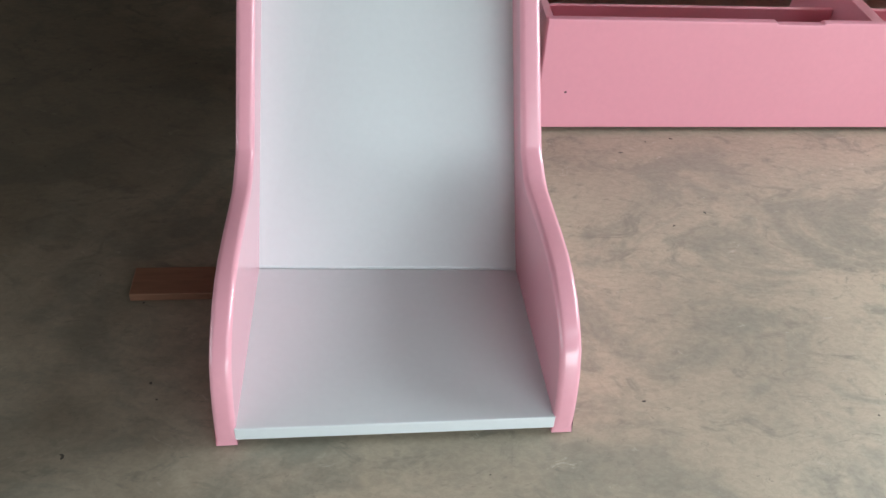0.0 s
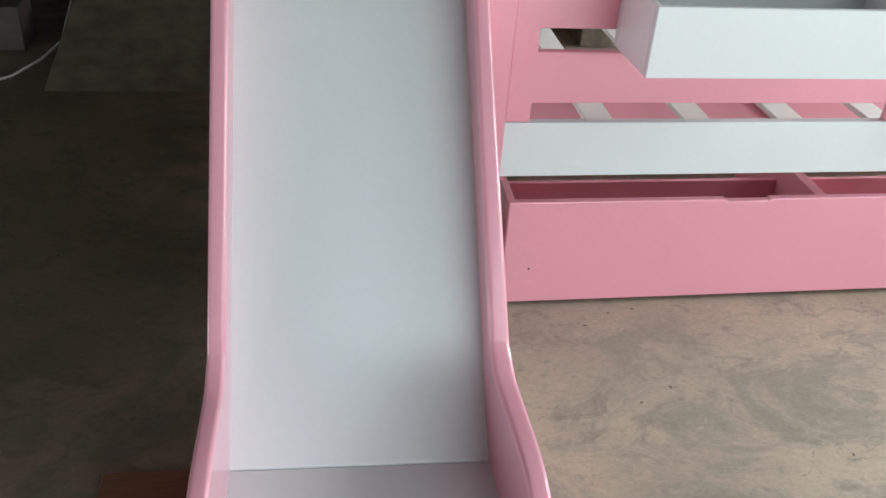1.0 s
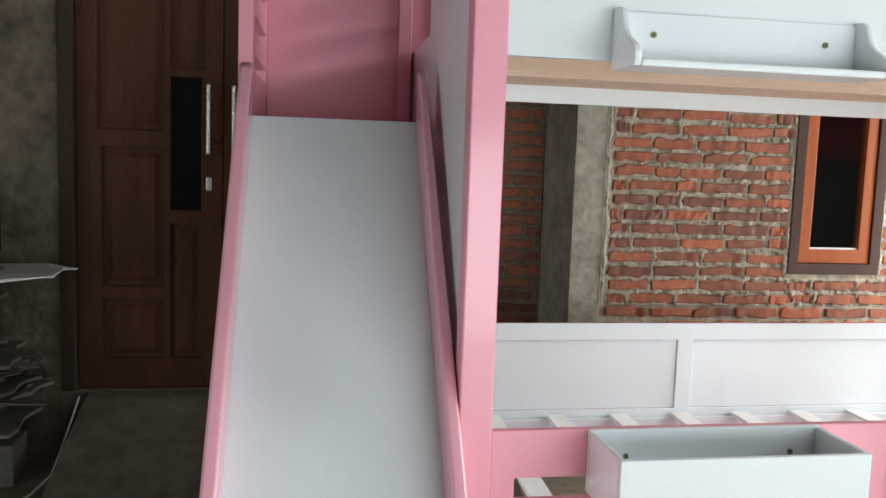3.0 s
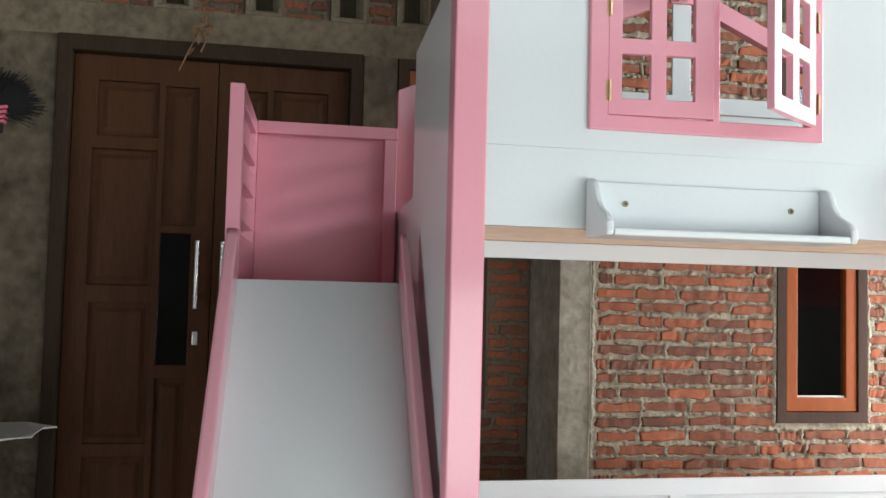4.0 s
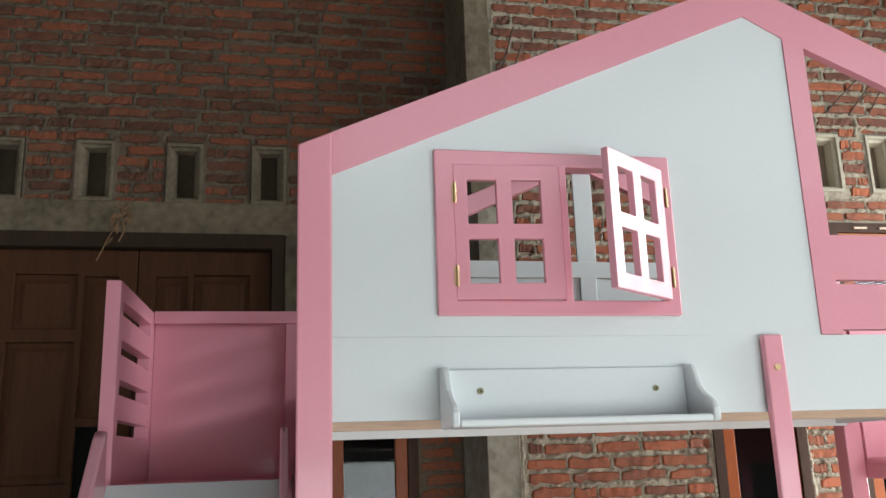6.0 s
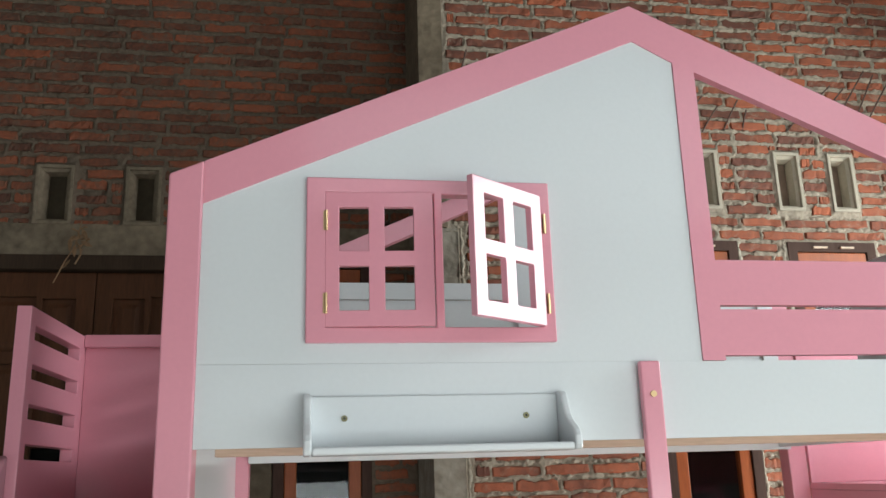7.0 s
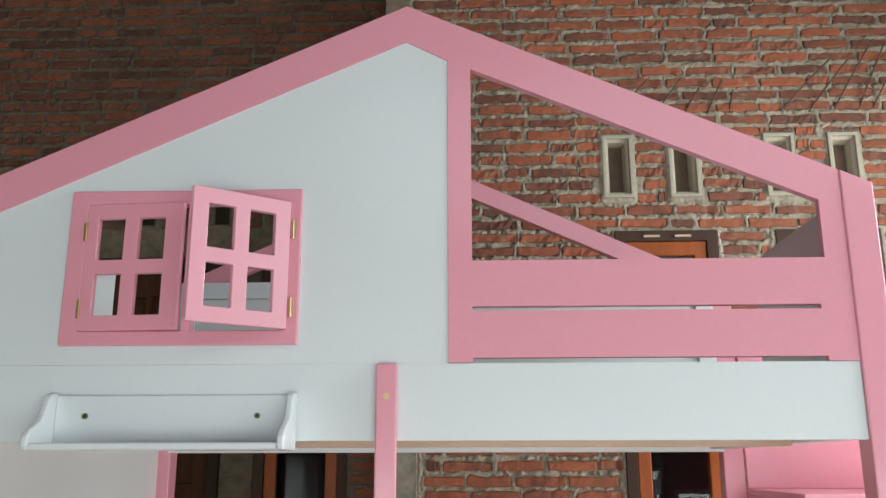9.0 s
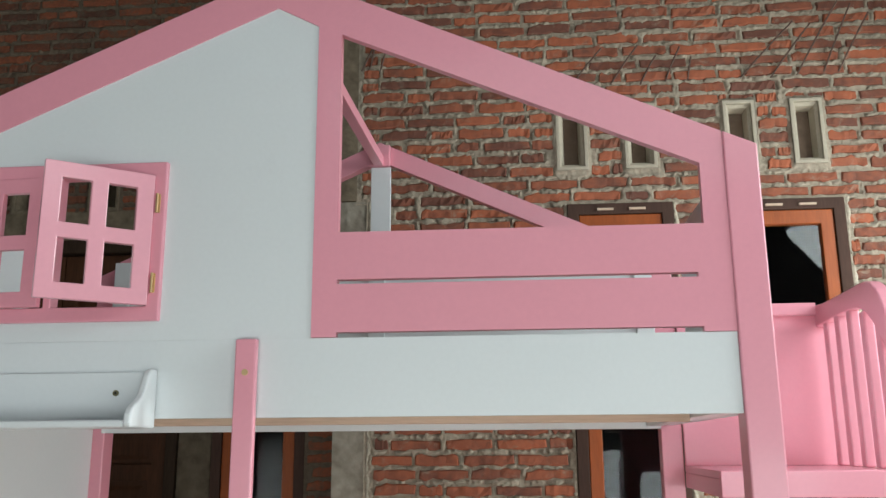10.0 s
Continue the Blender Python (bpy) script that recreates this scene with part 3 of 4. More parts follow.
def framed(name, x0, x1, z0, z1, y, cols, label):
    """A white panel with raised stiles and rails in front of recessed fields."""
    bm = bmesh.new()
    edge = 0.062
    ws = (x1 - x0 - edge * (cols + 1)) / cols
    holes = [(x0 + edge + k * (ws + edge), x0 + edge + k * (ws + edge) + ws, z0 + edge, z1 - edge) for k in range(cols)]
    pierced(bm, x0, x1, z0, z1, y - 0.010, y, holes)
    f = bpart(name, bm, WHITE, label, bevel=0.002)
    for a, b, c, d in holes:
        bpart("field", boxes((a + 0.0005, b - 0.0005, y + 0.001, y + 0.010, c + 0.0005, d - 0.0005)), WHITE, "", f, bevel=0)


framed("rear_guard", 0.0705, 2.0475, 1.551, 2.137, 1.262, 2, "white panelled guard along the rear of the upper bunk")
framed("rear_panel", 0.0705, 2.0475, 0.350, 0.733, 1.262, 2, "white panelled back of the lower bunk")

# upper base
bpart("upper_base", boxes((0.0705, 2.0475, 0.0225, 1.2425, 1.570, 1.586)), PLY, "bare plywood base of the upper bunk")
bpart("bed_joist", boxes((0.0710, 1.9975, 0.345, 0.385, 1.513, 1.5695)), PLY, "bare wooden joist under the upper bunk")
bpart("rear_rail", boxes((0.0705, 2.0475, 1.243, 1.265, 1.512, 1.572)), WHITE)
bpart("end_rail", boxes((1.998, 2.0475, 0.0225, 1.2425, 1.5205, 1.5695)), WHITE)

# lower bunk front
bm = bmesh.new()
pierced(bm, 0.0705, 1.030, 0.4545, 0.758, 0.0, 0.020, [(0.124, 0.945, 0.4535, 0.497), (0.124, 0.945, 0.608, 0.655)])
bpart("lower_guard", bm, PINK, "pink lower guard board with two long slots", bevel=0.003)
bpart("lower_rail", boxes((0.0705, 2.0475, -0.001, 0.021, 0.328, 0.454)), WHITE, "white lower side rail")
bpart("support_batten", boxes((1.001, 1.047, -0.024, -0.0045, 0.405, 1.684)), PINK, "narrow pink upright batten with a bolt", bevel=0.004)
bpart("bolt", rod(bmesh.new(), [(1.025, -0.0275, 1.613), (1.025, -0.0240, 1.613)], 0.007, 12), BRASS, "brass bolt head", bevel=0)
bpart("slat_ledger", boxes((0.0705, 2.0475, 0.0215, 0.045, 0.335, 0.385)), PINK)
bpart("slat_ledger", boxes((0.0705, 2.0475, 1.225, 1.2430, 0.320, 0.3845)), WHITE)
for k in range(9):
    x = 0.054 + 0.239 * k
    bpart("bed_slat", boxes((max(x, 0.073), x + 0.066, 0.023, 1.2425, 0.3855, 0.400)), WHITE_MATT)

# drawer under the lower bunk
drawer = thing("under_bed_drawer", (1.06, 0.2, 0.012), "long pink pull-out drawer with a finger notch, slightly open", "drawer")
bm = bmesh.new()
prism(bm, [(0.096, 0.012), (2.030, 0.012), (2.030, 0.276), (0.708, 0.276), (0.705, 0.271), (0.601, 0.271), (0.598, 0.276), (0.094, 0.277)], "y", -0.028, -0.009)
part("drawer_front", bm, PINK, drawer, bevel=0.004, skew=True)
for nm, d in (("side", (0.120, 0.138, -0.0085, 0.42, 0.02, 0.215)), ("side", (1.995, 2.013, -0.0085, 0.42, 0.02, 0.215)),
              ("divider", (0.852, 0.881, -0.0085, 0.4195, 0.045, 0.256)), ("back", (0.1385, 0.8515, 0.200, 0.214, 0.020, 0.205)), ("back", (0.8815, 1.9945, 0.200, 0.214, 0.020, 0.205))):
    part(nm, boxes(d), PINK, drawer, bevel=0.002, skew=True)
part("bottom", boxes((0.1385, 1.9945, -0.0085, 0.1995, 0.030, 0.044)), PLY_PALE, drawer, "bare plywood drawer bottom", skew=True)
part("rear_cover", boxes((0.1385, 1.9945, 0.560, 1.000, 0.108, 0.123)), PINK, drawer, skew=True, bevel=0.002)
for d in ((0.1385, 0.160, 0.560, 1.000, 0.012, 0.1075), (1.973, 1.9945, 0.560, 1.000, 0.012, 0.1075), (0.560, 0.582, 0.600, 1.000, 0.1235, 0.153), (1.120, 1.142, 0.600, 1.000, 0.1235, 0.153)):
    part("rear_batten", boxes(d), PINK, drawer, skew=True, bevel=0.002)
# flat dark disc on the front, painted shade of a hole
part("screw_hole", rod(bmesh.new(), [(0.156, -0.0286, 0.104), (0.156, -0.028, 0.104)], 0.0026, 10), DARK, drawer, "small near-black disc painting the dark of a screw hole")

# white box hung on the lower guard
tray = thing("hanging_box", (0.54, -0.1, 0.622), "open white wooden box fixed to the pink lower guard board", "box")
for nm, d in (("front", (0.278, 0.806, -0.190, -0.178, 0.624, 0.757)), ("back", (0.278, 0.806, -0.015, -0.0015, 0.624, 0.760)),
              ("side", (0.278, 0.290, -0.1775, -0.0155, 0.624, 0.757)), ("side", (0.794, 0.806, -0.1775, -0.0155, 0.624, 0.757)),
              ("bottom", (0.2905, 0.7935, -0.1775, -0.0155, 0.625, 0.636))):
    part(nm, boxes(d), WHITE, tray, bevel=0.0025)
for x in (0.359, 0.737):
    part("screw", rod(bmesh.new(), [(x, -0.0185, 0.703), (x, -0.0152, 0.703)], 0.006, 12), SCREW, tray, "dull greenish screw head")

# white shelf under the window
shelf = thing("wall_shelf", (0.556, -0.06, 1.503), "white wooden shelf with scrolled sides under the bed's window", "shelf")
DZ = -0.0045
part("back", boxes((0.2995, 0.8125, -0.0135, -0.0015, 1.5195 + DZ, 1.622 + DZ)), WHITE, shelf, bevel=0.002)
part("board", boxes((0.2995, 0.8125, -0.1225, -0.0015, 1.504 + DZ, 1.519 + DZ)), WHITE, shelf, bevel=0.005, seg=4)
prof = [(-0.0015, 1.504), (-0.121, 1.504), (-0.1245, 1.513), (-0.1225, 1.531), (-0.115, 1.542), (-0.104, 1.550), (-0.088, 1.557), (-0.074, 1.565), (-0.063, 1.576),
        (-0.055, 1.590), (-0.049, 1.605), (-0.042, 1.617), (-0.033, 1.624), (-0.022, 1.627), (-0.0015, 1.627)]
for x0, x1 in ((0.284, 0.2993), (0.8127, 0.828)):
    bm = prism(bmesh.new(), [(y, z + DZ) for y, z in prof], "x", x0, x1)
    side = part("scrolled_side", bm, WHITE, shelf, bevel=0.0045, seg=3)
for x in (0.366, 0.744):
    sc = part("screw", rod(bmesh.new(), [(x, -0.0165, 1.578 + DZ), (x, -0.0132, 1.578 + DZ)], 0.0065, 14), SCREW, shelf, "dull greenish screw head")
    part("socket", rod(bmesh.new(), [(x, -0.0172, 1.578 + DZ), (x, -0.0166, 1.578 + DZ)], 0.0028, 6), DARK, sc)

# ---- the slide ----
slide = thing("slide", (-0.25, -0.15, 0.0), "white slide with pink rounded side rails beside the bunk bed", "slide")
XL = lambda y: float(np.interp(y, (-0.89, -0.53, 0.62), (-0.500, -0.487, -0.447)))
XR = lambda y: float(np.interp(y, (-0.89, -0.53, 0.62), (-0.025, -0.034, -0.020)))


def ribbon(ys, zs, thick, slant):
    """A board that follows a line in the y-z plane, between the two rails; its ends may run aslant."""
    bm = bmesh.new()
    rows = []
    for y, z, dy in zip(ys, zs, slant):
        rows.append([bm.verts.new(c) for c in ((XL(y), y, z), (XR(y), y + dy, z), (XR(y), y + dy, z - thick), (XL(y), y, z - thick))])
    for a, b in zip(rows, rows[1:]):
        for i in range(4):
            j = (i + 1) % 4
            bm.faces.new((a[i], a[j], b[j], b[i]))
    bm.faces.new(rows[0])
    bm.faces.new(rows[-1][::-1])
    return bm


part("slide_bed", ribbon([-0.541, 0.622], [0.0545, 1.405], 0.020, (-0.017, 0)), WHITE, slide, "smooth white sliding surface", bevel=0.001)
part("run_out", ribbon([-0.880, -0.5425], [0.038, 0.050], 0.025, (0, -0.017)), WHITE, slide, "flat white run-out board", bevel=0.002)


def rail(side):
    """A side rail with rounded-over edges: straight along the chute, a raised cheek at the foot."""
    curve = [(-0.505, 0.236), (-0.525, 0.226), (-0.550, 0.221), (-0.600, 0.221), (-0.660, 0.222), (-0.710, 0.220), (-0.750, 0.213), (-0.785, 0.200), (-0.815, 0.182), (-0.836, 0.165)]
    top = [(0.592, 1.528), (0.585, 1.536), (0.562, 1.516), (-0.472, 0.254), (-0.478, 0.247)] + curve + [(-0.850, 0.150), (-0.854, 0.143), (-0.868, 0.112), (-0.876, 0.080), (-0.881, 0.046), (-0.881, 0.016)]
    low = [(-0.870, 0.003), (-0.580, 0.003), (-0.500, 0.030), (0.630, 1.345)]
    width, r = 0.031, 0.0085
    arc = [(r - r * math.cos(a), r - r * math.sin(a)) for a in np.linspace(0, math.pi / 2, 6)]
    cross = arc + [(width - u, d) for u, d in arc[::-1]]
    ly, lz = [p[0] for p in low], [p[1] for p in low]
    bm = bmesh.new()
    rings = []
    for k, (y, z) in enumerate(top):
        a, b = top[max(k - 1, 0)], top[min(k + 1, len(top) - 1)]
        t = Vector((b[0] - a[0], b[1] - a[1])).normalized()
        inward = Vector((-t.y, t.x))
        face = XL(y) + 0.003 if side < 0 else XR(y) - 0.003
        outer = face - width if side < 0 else float(np.interp(y, (-0.85, -0.50, 0.0), (0.004, 0.001, -0.004)))
        foot = float(np.interp(y, ly, lz))
        ring = [(face, y, foot)] + [(face + (outer - face) * u / width, y + inward.x * d, z + inward.y * d) for u, d in cross] + [(outer, y, foot)]
        rings.append([bm.verts.new(c) for c in ring])
    n = len(rings[0])
    for p, q in zip(rings, rings[1:]):
        for i in range(n):
            f = bm.faces.new((p[i], p[(i + 1) % n], q[(i + 1) % n], q[i]))
            f.smooth = 0 < i < n - 2
    bm.faces.new(rings[0])
    bm.faces.new(rings[-1][::-1])
    part("side_rail", bm, PINK_GLOSS, slide, "glossy pink side rail with rounded edge")


rail(-1)
rail(1)

# ---- the tower that the slide starts from ----
tower = thing("slide_tower", (-0.23, 0.95, 0.0), "pink slide platform with a slotted side and closed back", "platform")
slots = [(0.735, 1.185, z - 0.006, z + 0.034) for z in (1.536, 1.643, 1.751, 1.859)]
bm = bmesh.new()
pierced(bm, 0.690, 1.262, 1.30, 1.941, -0.039, 0.0, slots)
for v in bm.verts:
    v.co = (-0.473 + v.co.y, v.co.x, v.co.z)
part("slotted_side", bm, PINK, tower, bevel=0.003, skew=True)
part("back_panel", boxes((-0.4725, -0.001, 1.245, 1.262, 1.30, 1.943)), PINK, tower, skew=True, bevel=0.002)
part("top_trim", boxes((-0.4725, -0.001, 1.222, 1.2445, 1.903, 1.945)), PINK, tower, skew=True, bevel=0.003)
part("corner_trim", boxes((-0.046, -0.001, 1.222, 1.2445, 1.4015, 1.9025)), PINK, tower, skew=True, bevel=0.003)
part("platform_board", boxes((-0.4725, -0.018, 0.645, 1.2445, 1.376, 1.401)), PINK, tower, skew=True, bevel=0.002)
for d in ((-0.512, -0.473, 0.690, 0.760, 0.0, 1.2995), (-0.512, -0.473, 1.192, 1.262, 0.0, 1.2995), (-0.060, -0.020, 1.192, 1.2440, 0.0, 1.3755), (-0.060, -0.020, 0.690, 0.76, 0.0, 1.300)):
    part("leg", boxes(d), PINK, tower, skew=True, bevel=0.003)

# ---- the landing at the other end ----
landing = thing("stair_landing", (2.4, 0.98, 0.0), "pink landing with a closed back and a slatted side rail", "platform")
part("back_panel", boxes((2.124, 2.640, 1.262, 1.280, 1.388, 1.916)), PINK, landing, skew=True, bevel=0.002)
part("top_trim", boxes((2.124, 2.600, 1.240, 1.2615, 1.893, 1.936)), PINK, landing, skew=True, bevel=0.003)
part("floor_board", boxes((2.124, 2.640, 0.700, 1.280, 1.366, 1.3875)), PINK, landing, skew=True, bevel=0.002)
part("fascia", boxes((2.124, 2.640, 0.680, 0.6995, 1.316, 1.3875)), PINK, landing, skew=True, bevel=0.003)
part("fascia", boxes((2.124, 2.142, 0.700, 1.280, 1.316, 1.3655)), PINK, landing, skew=True, bevel=0.003)
prof = [(1.279, 1.852), (1.279, 1.930), (1.171, 1.924), (1.040, 1.924), (0.918, 1.926), (0.830, 1.928), (0.787, 1.926), (0.755, 1.919), (0.731, 1.907), (0.709, 1.891), (0.690, 1.870), (0.663, 1.828),
        (0.640, 1.770), (0.620, 1.700), (0.665, 1.690), (0.695, 1.735), (0.732, 1.778), (0.765, 1.810), (0.800, 1.834), (0.835, 1.850), (0.870, 1.859), (0.936, 1.864), (1.093, 1.862), (1.153, 1.857)]
bm = bmesh.new()
prism(bm, prof, "x", 2.600, 2.640)
part("handrail", bm, PINK, landing, "pink curved handrail", skew=True, bevel=0.006, seg=3)
for y in (1.208, 1.096, 0.984, 0.872, 0.76):
    part("slat", boxes((2.606, 2.638, y - 0.040, y, 1.388, float(np.interp(y, (0.70, 0.77, 0.92, 1.3), (1.781, 1.809, 1.863, 1.881))))), PINK, landing, skew=True, bevel=0.006)
for d in ((2.124, 2.164, 0.70, 0.74, 0.0, 1.3155), (2.600, 2.640, 0.70, 0.74, 0.0, 1.3155), (2.600, 2.640, 1.24, 1.28, 0.0, 1.3155)):
    part("leg", boxes(d), PINK, landing, skew=True, bevel=0.003)

# ---- loose things ----
plank = part("offcut_plank", boxes((-0.705, -0.525, -0.566, -0.496, 0.0, 0.016)), PLANK, bevel=0.002)
tagged(plank, "short brown wooden offcut on the floor beside the slide", "plank")

# broom hung upside down on the pier
broom = thing("broom", (-1.56, 2.23, 1.40), "black fibre broom with a pink head hung upside down", "broom")
rb = random.Random(3)
bm = bmesh.new()
for k in range(900):
    a, e = rb.triangular(-0.45, 2.3, 0.75), rb.uniform(-0.25, 0.25)
    ln = rb.uniform(0.09, 0.145) * (1.3 if -0.3 < a < 0.25 and rb.random() < 0.5 else 1)
    p = Vector((-1.570 + rb.uniform(-0.035, 0.035), 2.222 + rb.uniform(-0.012, 0.012), 2.125 + rb.uniform(-0.02, 0.03)))
    d = Vector((math.cos(a), e * 0.45, math.sin(a)))
    q = p + d * ln * 0.6
    t = q + (d + Vector((0.25, rb.uniform(-0.2, 0.0), -0.15))).normalized() * ln * 0.5
    rod(bm, [p, q, t], 0.0021, 3)
part("bristles", bm, FIBRE, broom, "splayed black fibres")
BROOM_PINK = material("pink_plastic", (0.75, 0.16, 0.24), 0.4, 0.1, 40, 0.0, 3.0)
for k in range(4):
    bm = bmesh.new()
    prism(bm, [(-1.640 + 0.006 * k, 2.040 + 0.021 * k), (-1.520 + 0.004 * k, 2.062 + 0.021 * k), (-1.520 + 0.004 * k, 2.076 + 0.021 * k), (-1.640 + 0.006 * k, 2.054 + 0.021 * k)], "y", 2.200, 2.245)
    part("binding", bm, BROOM_PINK, broom, "pink binding band", bevel=0.003)
part("head", boxes((-1.625, -1.530, 2.2045, 2.2405, 2.02, 2.14)), FIBRE, broom, bevel=0.006)
part("handle", rod(bmesh.new(), [(-1.580, 2.225, 2.025), (-1.625, 2.235, 1.40)], 0.011, 8), PLANK, broom, smooth=True)

# heap of boards and flattened cartons beside the ramp
heap = thing("stack_of_boards", (-1.75, 1.95, 0.0), "untidy tall stack of grey boards and flattened cartons", "stack")
rb = random.Random(11)
z = 0.0
k = 0
while z < 1.02:
    t = rb.choice((0.003, 0.004, 0.005, 0.008, 0.014))
    gap = rb.choice((0.002, 0.005, 0.010, 0.018))
    far = np.interp(z, (0.0, 0.18, 0.20, 0.33, 0.46, 0.56, 0.66, 0.76, 0.84, 1.05), (-1.68, -1.68, -1.43, -1.35, -1.50, -1.60, -1.59, -1.48, -1.60, -1.56)) + rb.uniform(-0.06, 0.05)
    if k == 45:
        far = -1.26
    near = 1.70 + rb.uniform(-0.06, 0.10)
    bm = bmesh.new()
    box(bm, far - 0.62, far, near, near + 0.40, 0, t)
    bmesh.ops.subdivide_edges(bm, edges=[e for e in bm.edges if abs(e.verts[0].co.z - e.verts[1].co.z) < 1e-6], cuts=4)
    for v in bm.verts:
        v.co.z += (0.040 if t < 0.006 else 0.014) * noise.noise(Vector((v.co.x * 6, v.co.y * 6, k * 3.1)))
        v.co.x += 0.045 * noise.noise(Vector((k * 1.7, v.co.y * 11, 0)))
    c0 = Vector((far - 0.3, near + 0.2, 0))
    bm.transform(Matrix.Translation(c0 + Vector((0, 0, z + 0.006))) @ Euler((rb.uniform(-0.02, 0.02), rb.uniform(-0.035, 0.035), rb.uniform(-0.35, 0.35))).to_matrix().to_4x4() @ Matrix.Translation(-c0))
    part("board", bm, WHITE_MATT if k == 45 else BOARD, heap)
    z += t + gap
    k += 1
carton = part("carton", boxes((-1.60, -1.375, 1.72, 1.90, 0.0, 0.165)), BOARD, bevel=0.003)
tagged(carton, "small dusty pale carton on the floor beside the ramp", "carton")

cable = part("cable", rod(bmesh.new(), [(-1.235, 2.15, 0.23), (-1.245, 2.0, 0.13), (-1.26, 1.80, 0.012), (-1.29, 1.62, 0.006), (-1.35, 1.44, 0.006), (-1.48, 1.30, 0.006), (-1.72, 1.22, 0.006)], 0.005, 6), WHITE_MATT, smooth=True)
tagged(cable, "thin pale cable trailing down beside the ramp", "cable")

# dried twig tied to the lintel
twig = thing("dried_twig", (-0.72, 2.25, 2.51), "dry brown twig bundle hanging from the lintel", "twig")
rb = random.Random(5)
for k in range(9):
    p = Vector((-0.725 + rb.uniform(-0.02, 0.02), 2.245 - 0.01 * rb.random(), 2.60 - 0.012 * k))
    q = p + Vector((rb.uniform(-0.05, 0.05), rb.uniform(-0.05, -0.01), rb.uniform(-0.10, 0.04)))
    part("stem", rod(bmesh.new(), [p, (p + q) / 2 + Vector((0.008, 0, 0.008)), q], 0.004, 5), LEAFDRY, twig)
part("stem", rod(bmesh.new(), [(-0.72, 2.245, 2.64), (-0.735, 2.23, 2.52), (-0.775, 2.222, 2.44), (-0.815, 2.22, 2.34)], 0.003, 5), LEAFDRY, twig)

for k in range(8):
    p = Vector((-0.728 + rb.uniform(-0.03, 0.03), 2.222 + rb.uniform(-0.012, 0.012), 2.50 + rb.uniform(-0.05, 0.10)))
    bm = bmesh.new()
    prism(bm, [(0, 0), (0.010, 0.014), (0.012, 0.034), (0.003, 0.058), (-0.006, 0.036), (-0.008, 0.014)], "y", -0.0008, 0.0008)
    for v in bm.verts:
        v.co.y += 14.0 * v.co.x * v.co.x
    bm.transform(Matrix.Translation(p) @ Euler((rb.uniform(-0.5, 0.5), rb.uniform(1.9, 4.2), rb.uniform(-0.8, 0.8))).to_matrix().to_4x4())
    part("dry_leaf", bm, LEAFDRY, twig)

# tie wires left sticking out of the masonry
def wire(p, d, ln, bend=0.005):
    p, d = Vector(p), Vector(d).normalized()
    pts = [p + d * ln * u + Vector((0, 0, -bend * u * u * 4)) for u in (0, 0.33, 0.66, 1.0)]
    ob = part("tie_wire", rod(bmesh.new(), pts, 0.0042, 5), RUST)
    tagged(ob, "thin rusty steel wire sticking out of the brick wall", "wire", "tie wires")


for x, z, dx, dz, ln in ((2.625, 3.035, 0.75, 0.55, 0.34), (2.757, 3.033, 0.65, 0.62, 0.30), (2.870, 3.040, 0.60, 0.75, 0.38), (2.985, 3.045, 0.45, 0.80, 0.34), (2.06, 3.030, 0.6, 0.6, 0.22),
                         (2.19, 3.025, 0.45, 0.6, 0.16), (2.30, 3.035, 0.35, 0.6, 0.18), (2.40, 3.040, 0.1, 0.6, 0.12), (1.90, 3.050, 0.6, 0.5, 0.2), (3.050, 3.050, 0.5, 0.7, 0.3),
                         (0.935, 3.140, 0.5, 0.65, 0.15), (0.975, 3.150, 0.3, 0.9, 0.25), (1.02, 3.130, 0.35, 0.85, 0.20)):
    wire((x, YR - 0.008, z), (dx, -0.30, dz * 1.5), ln)
bm = bmesh.new()
prism(bm, [(0.0, 0.0), (0.06, 0.0), (0.058, 0.07), (0.045, 0.09), (0.04, 0.06), (0.025, 0.085), (0.012, 0.055), (0.0, 0.075)], "y", 0.0, 0.01)
bm.transform(pose(0.755, 2.02, 3.045, 0, 0, 10))
stub = part("torn_card", bm, WHITE_MATT)
tagged(stub, "torn white card stuck in the wall corner", "card")

# ---- bricks, last ----
rng = random.Random(7)
C = 0.0615          # height of a course
BL, BH = 0.205, 0.040


def brick_mesh(k, mat):
    """A hand-made brick: bowed edges, knocked corners, a slightly hollow or swollen face."""
    r = random.Random(100 + k)
    bm = bmesh.new()
    box(bm, -BL / 2, BL / 2, -0.011, 0.03, -BH / 2, BH / 2)
    bmesh.ops.recalc_face_normals(bm, faces=bm.faces)
    bmesh.ops.subdivide_edges(bm, edges=[e for e in bm.edges if abs(e.verts[0].co.x - e.verts[1].co.x) > 0.1], cuts=6)
    bow, lean, knock = r.uniform(-0.004, 0.004), r.uniform(-0.003, 0.003), [r.random() < 0.35 for _ in range(4)]
    for v in [v for v in bm.verts if v.co.y < 0]:
        u, up = v.co.x / (BL / 2), v.co.z > 0
        v.co.z += bow * (1 - u * u) + lean * u + r.uniform(-0.0032, 0.0032)
        v.co.y += r.uniform(-0.0022, 0.0022)
        if abs(u) > 0.99:
            v.co.x -= u * (r.uniform(0.004, 0.012) if knock[2 * (u > 0) + up] else r.uniform(-0.003, 0.003))
            v.co.z *= r.uniform(0.75, 1.0)
    rim = [e for e in bm.edges if all(v.co.y < 0 for v in e.verts) and e.calc_face_angle(0) > 0.8]
    bmesh.ops.bevel(bm, geom=rim, offset=0.005, segments=1, affect="EDGES", clamp_overlap=True)
    me = bpy.data.meshes.new("brick")
    bm.to_mesh(me)
    bm.free()
    me.materials.append(mat)
    return me


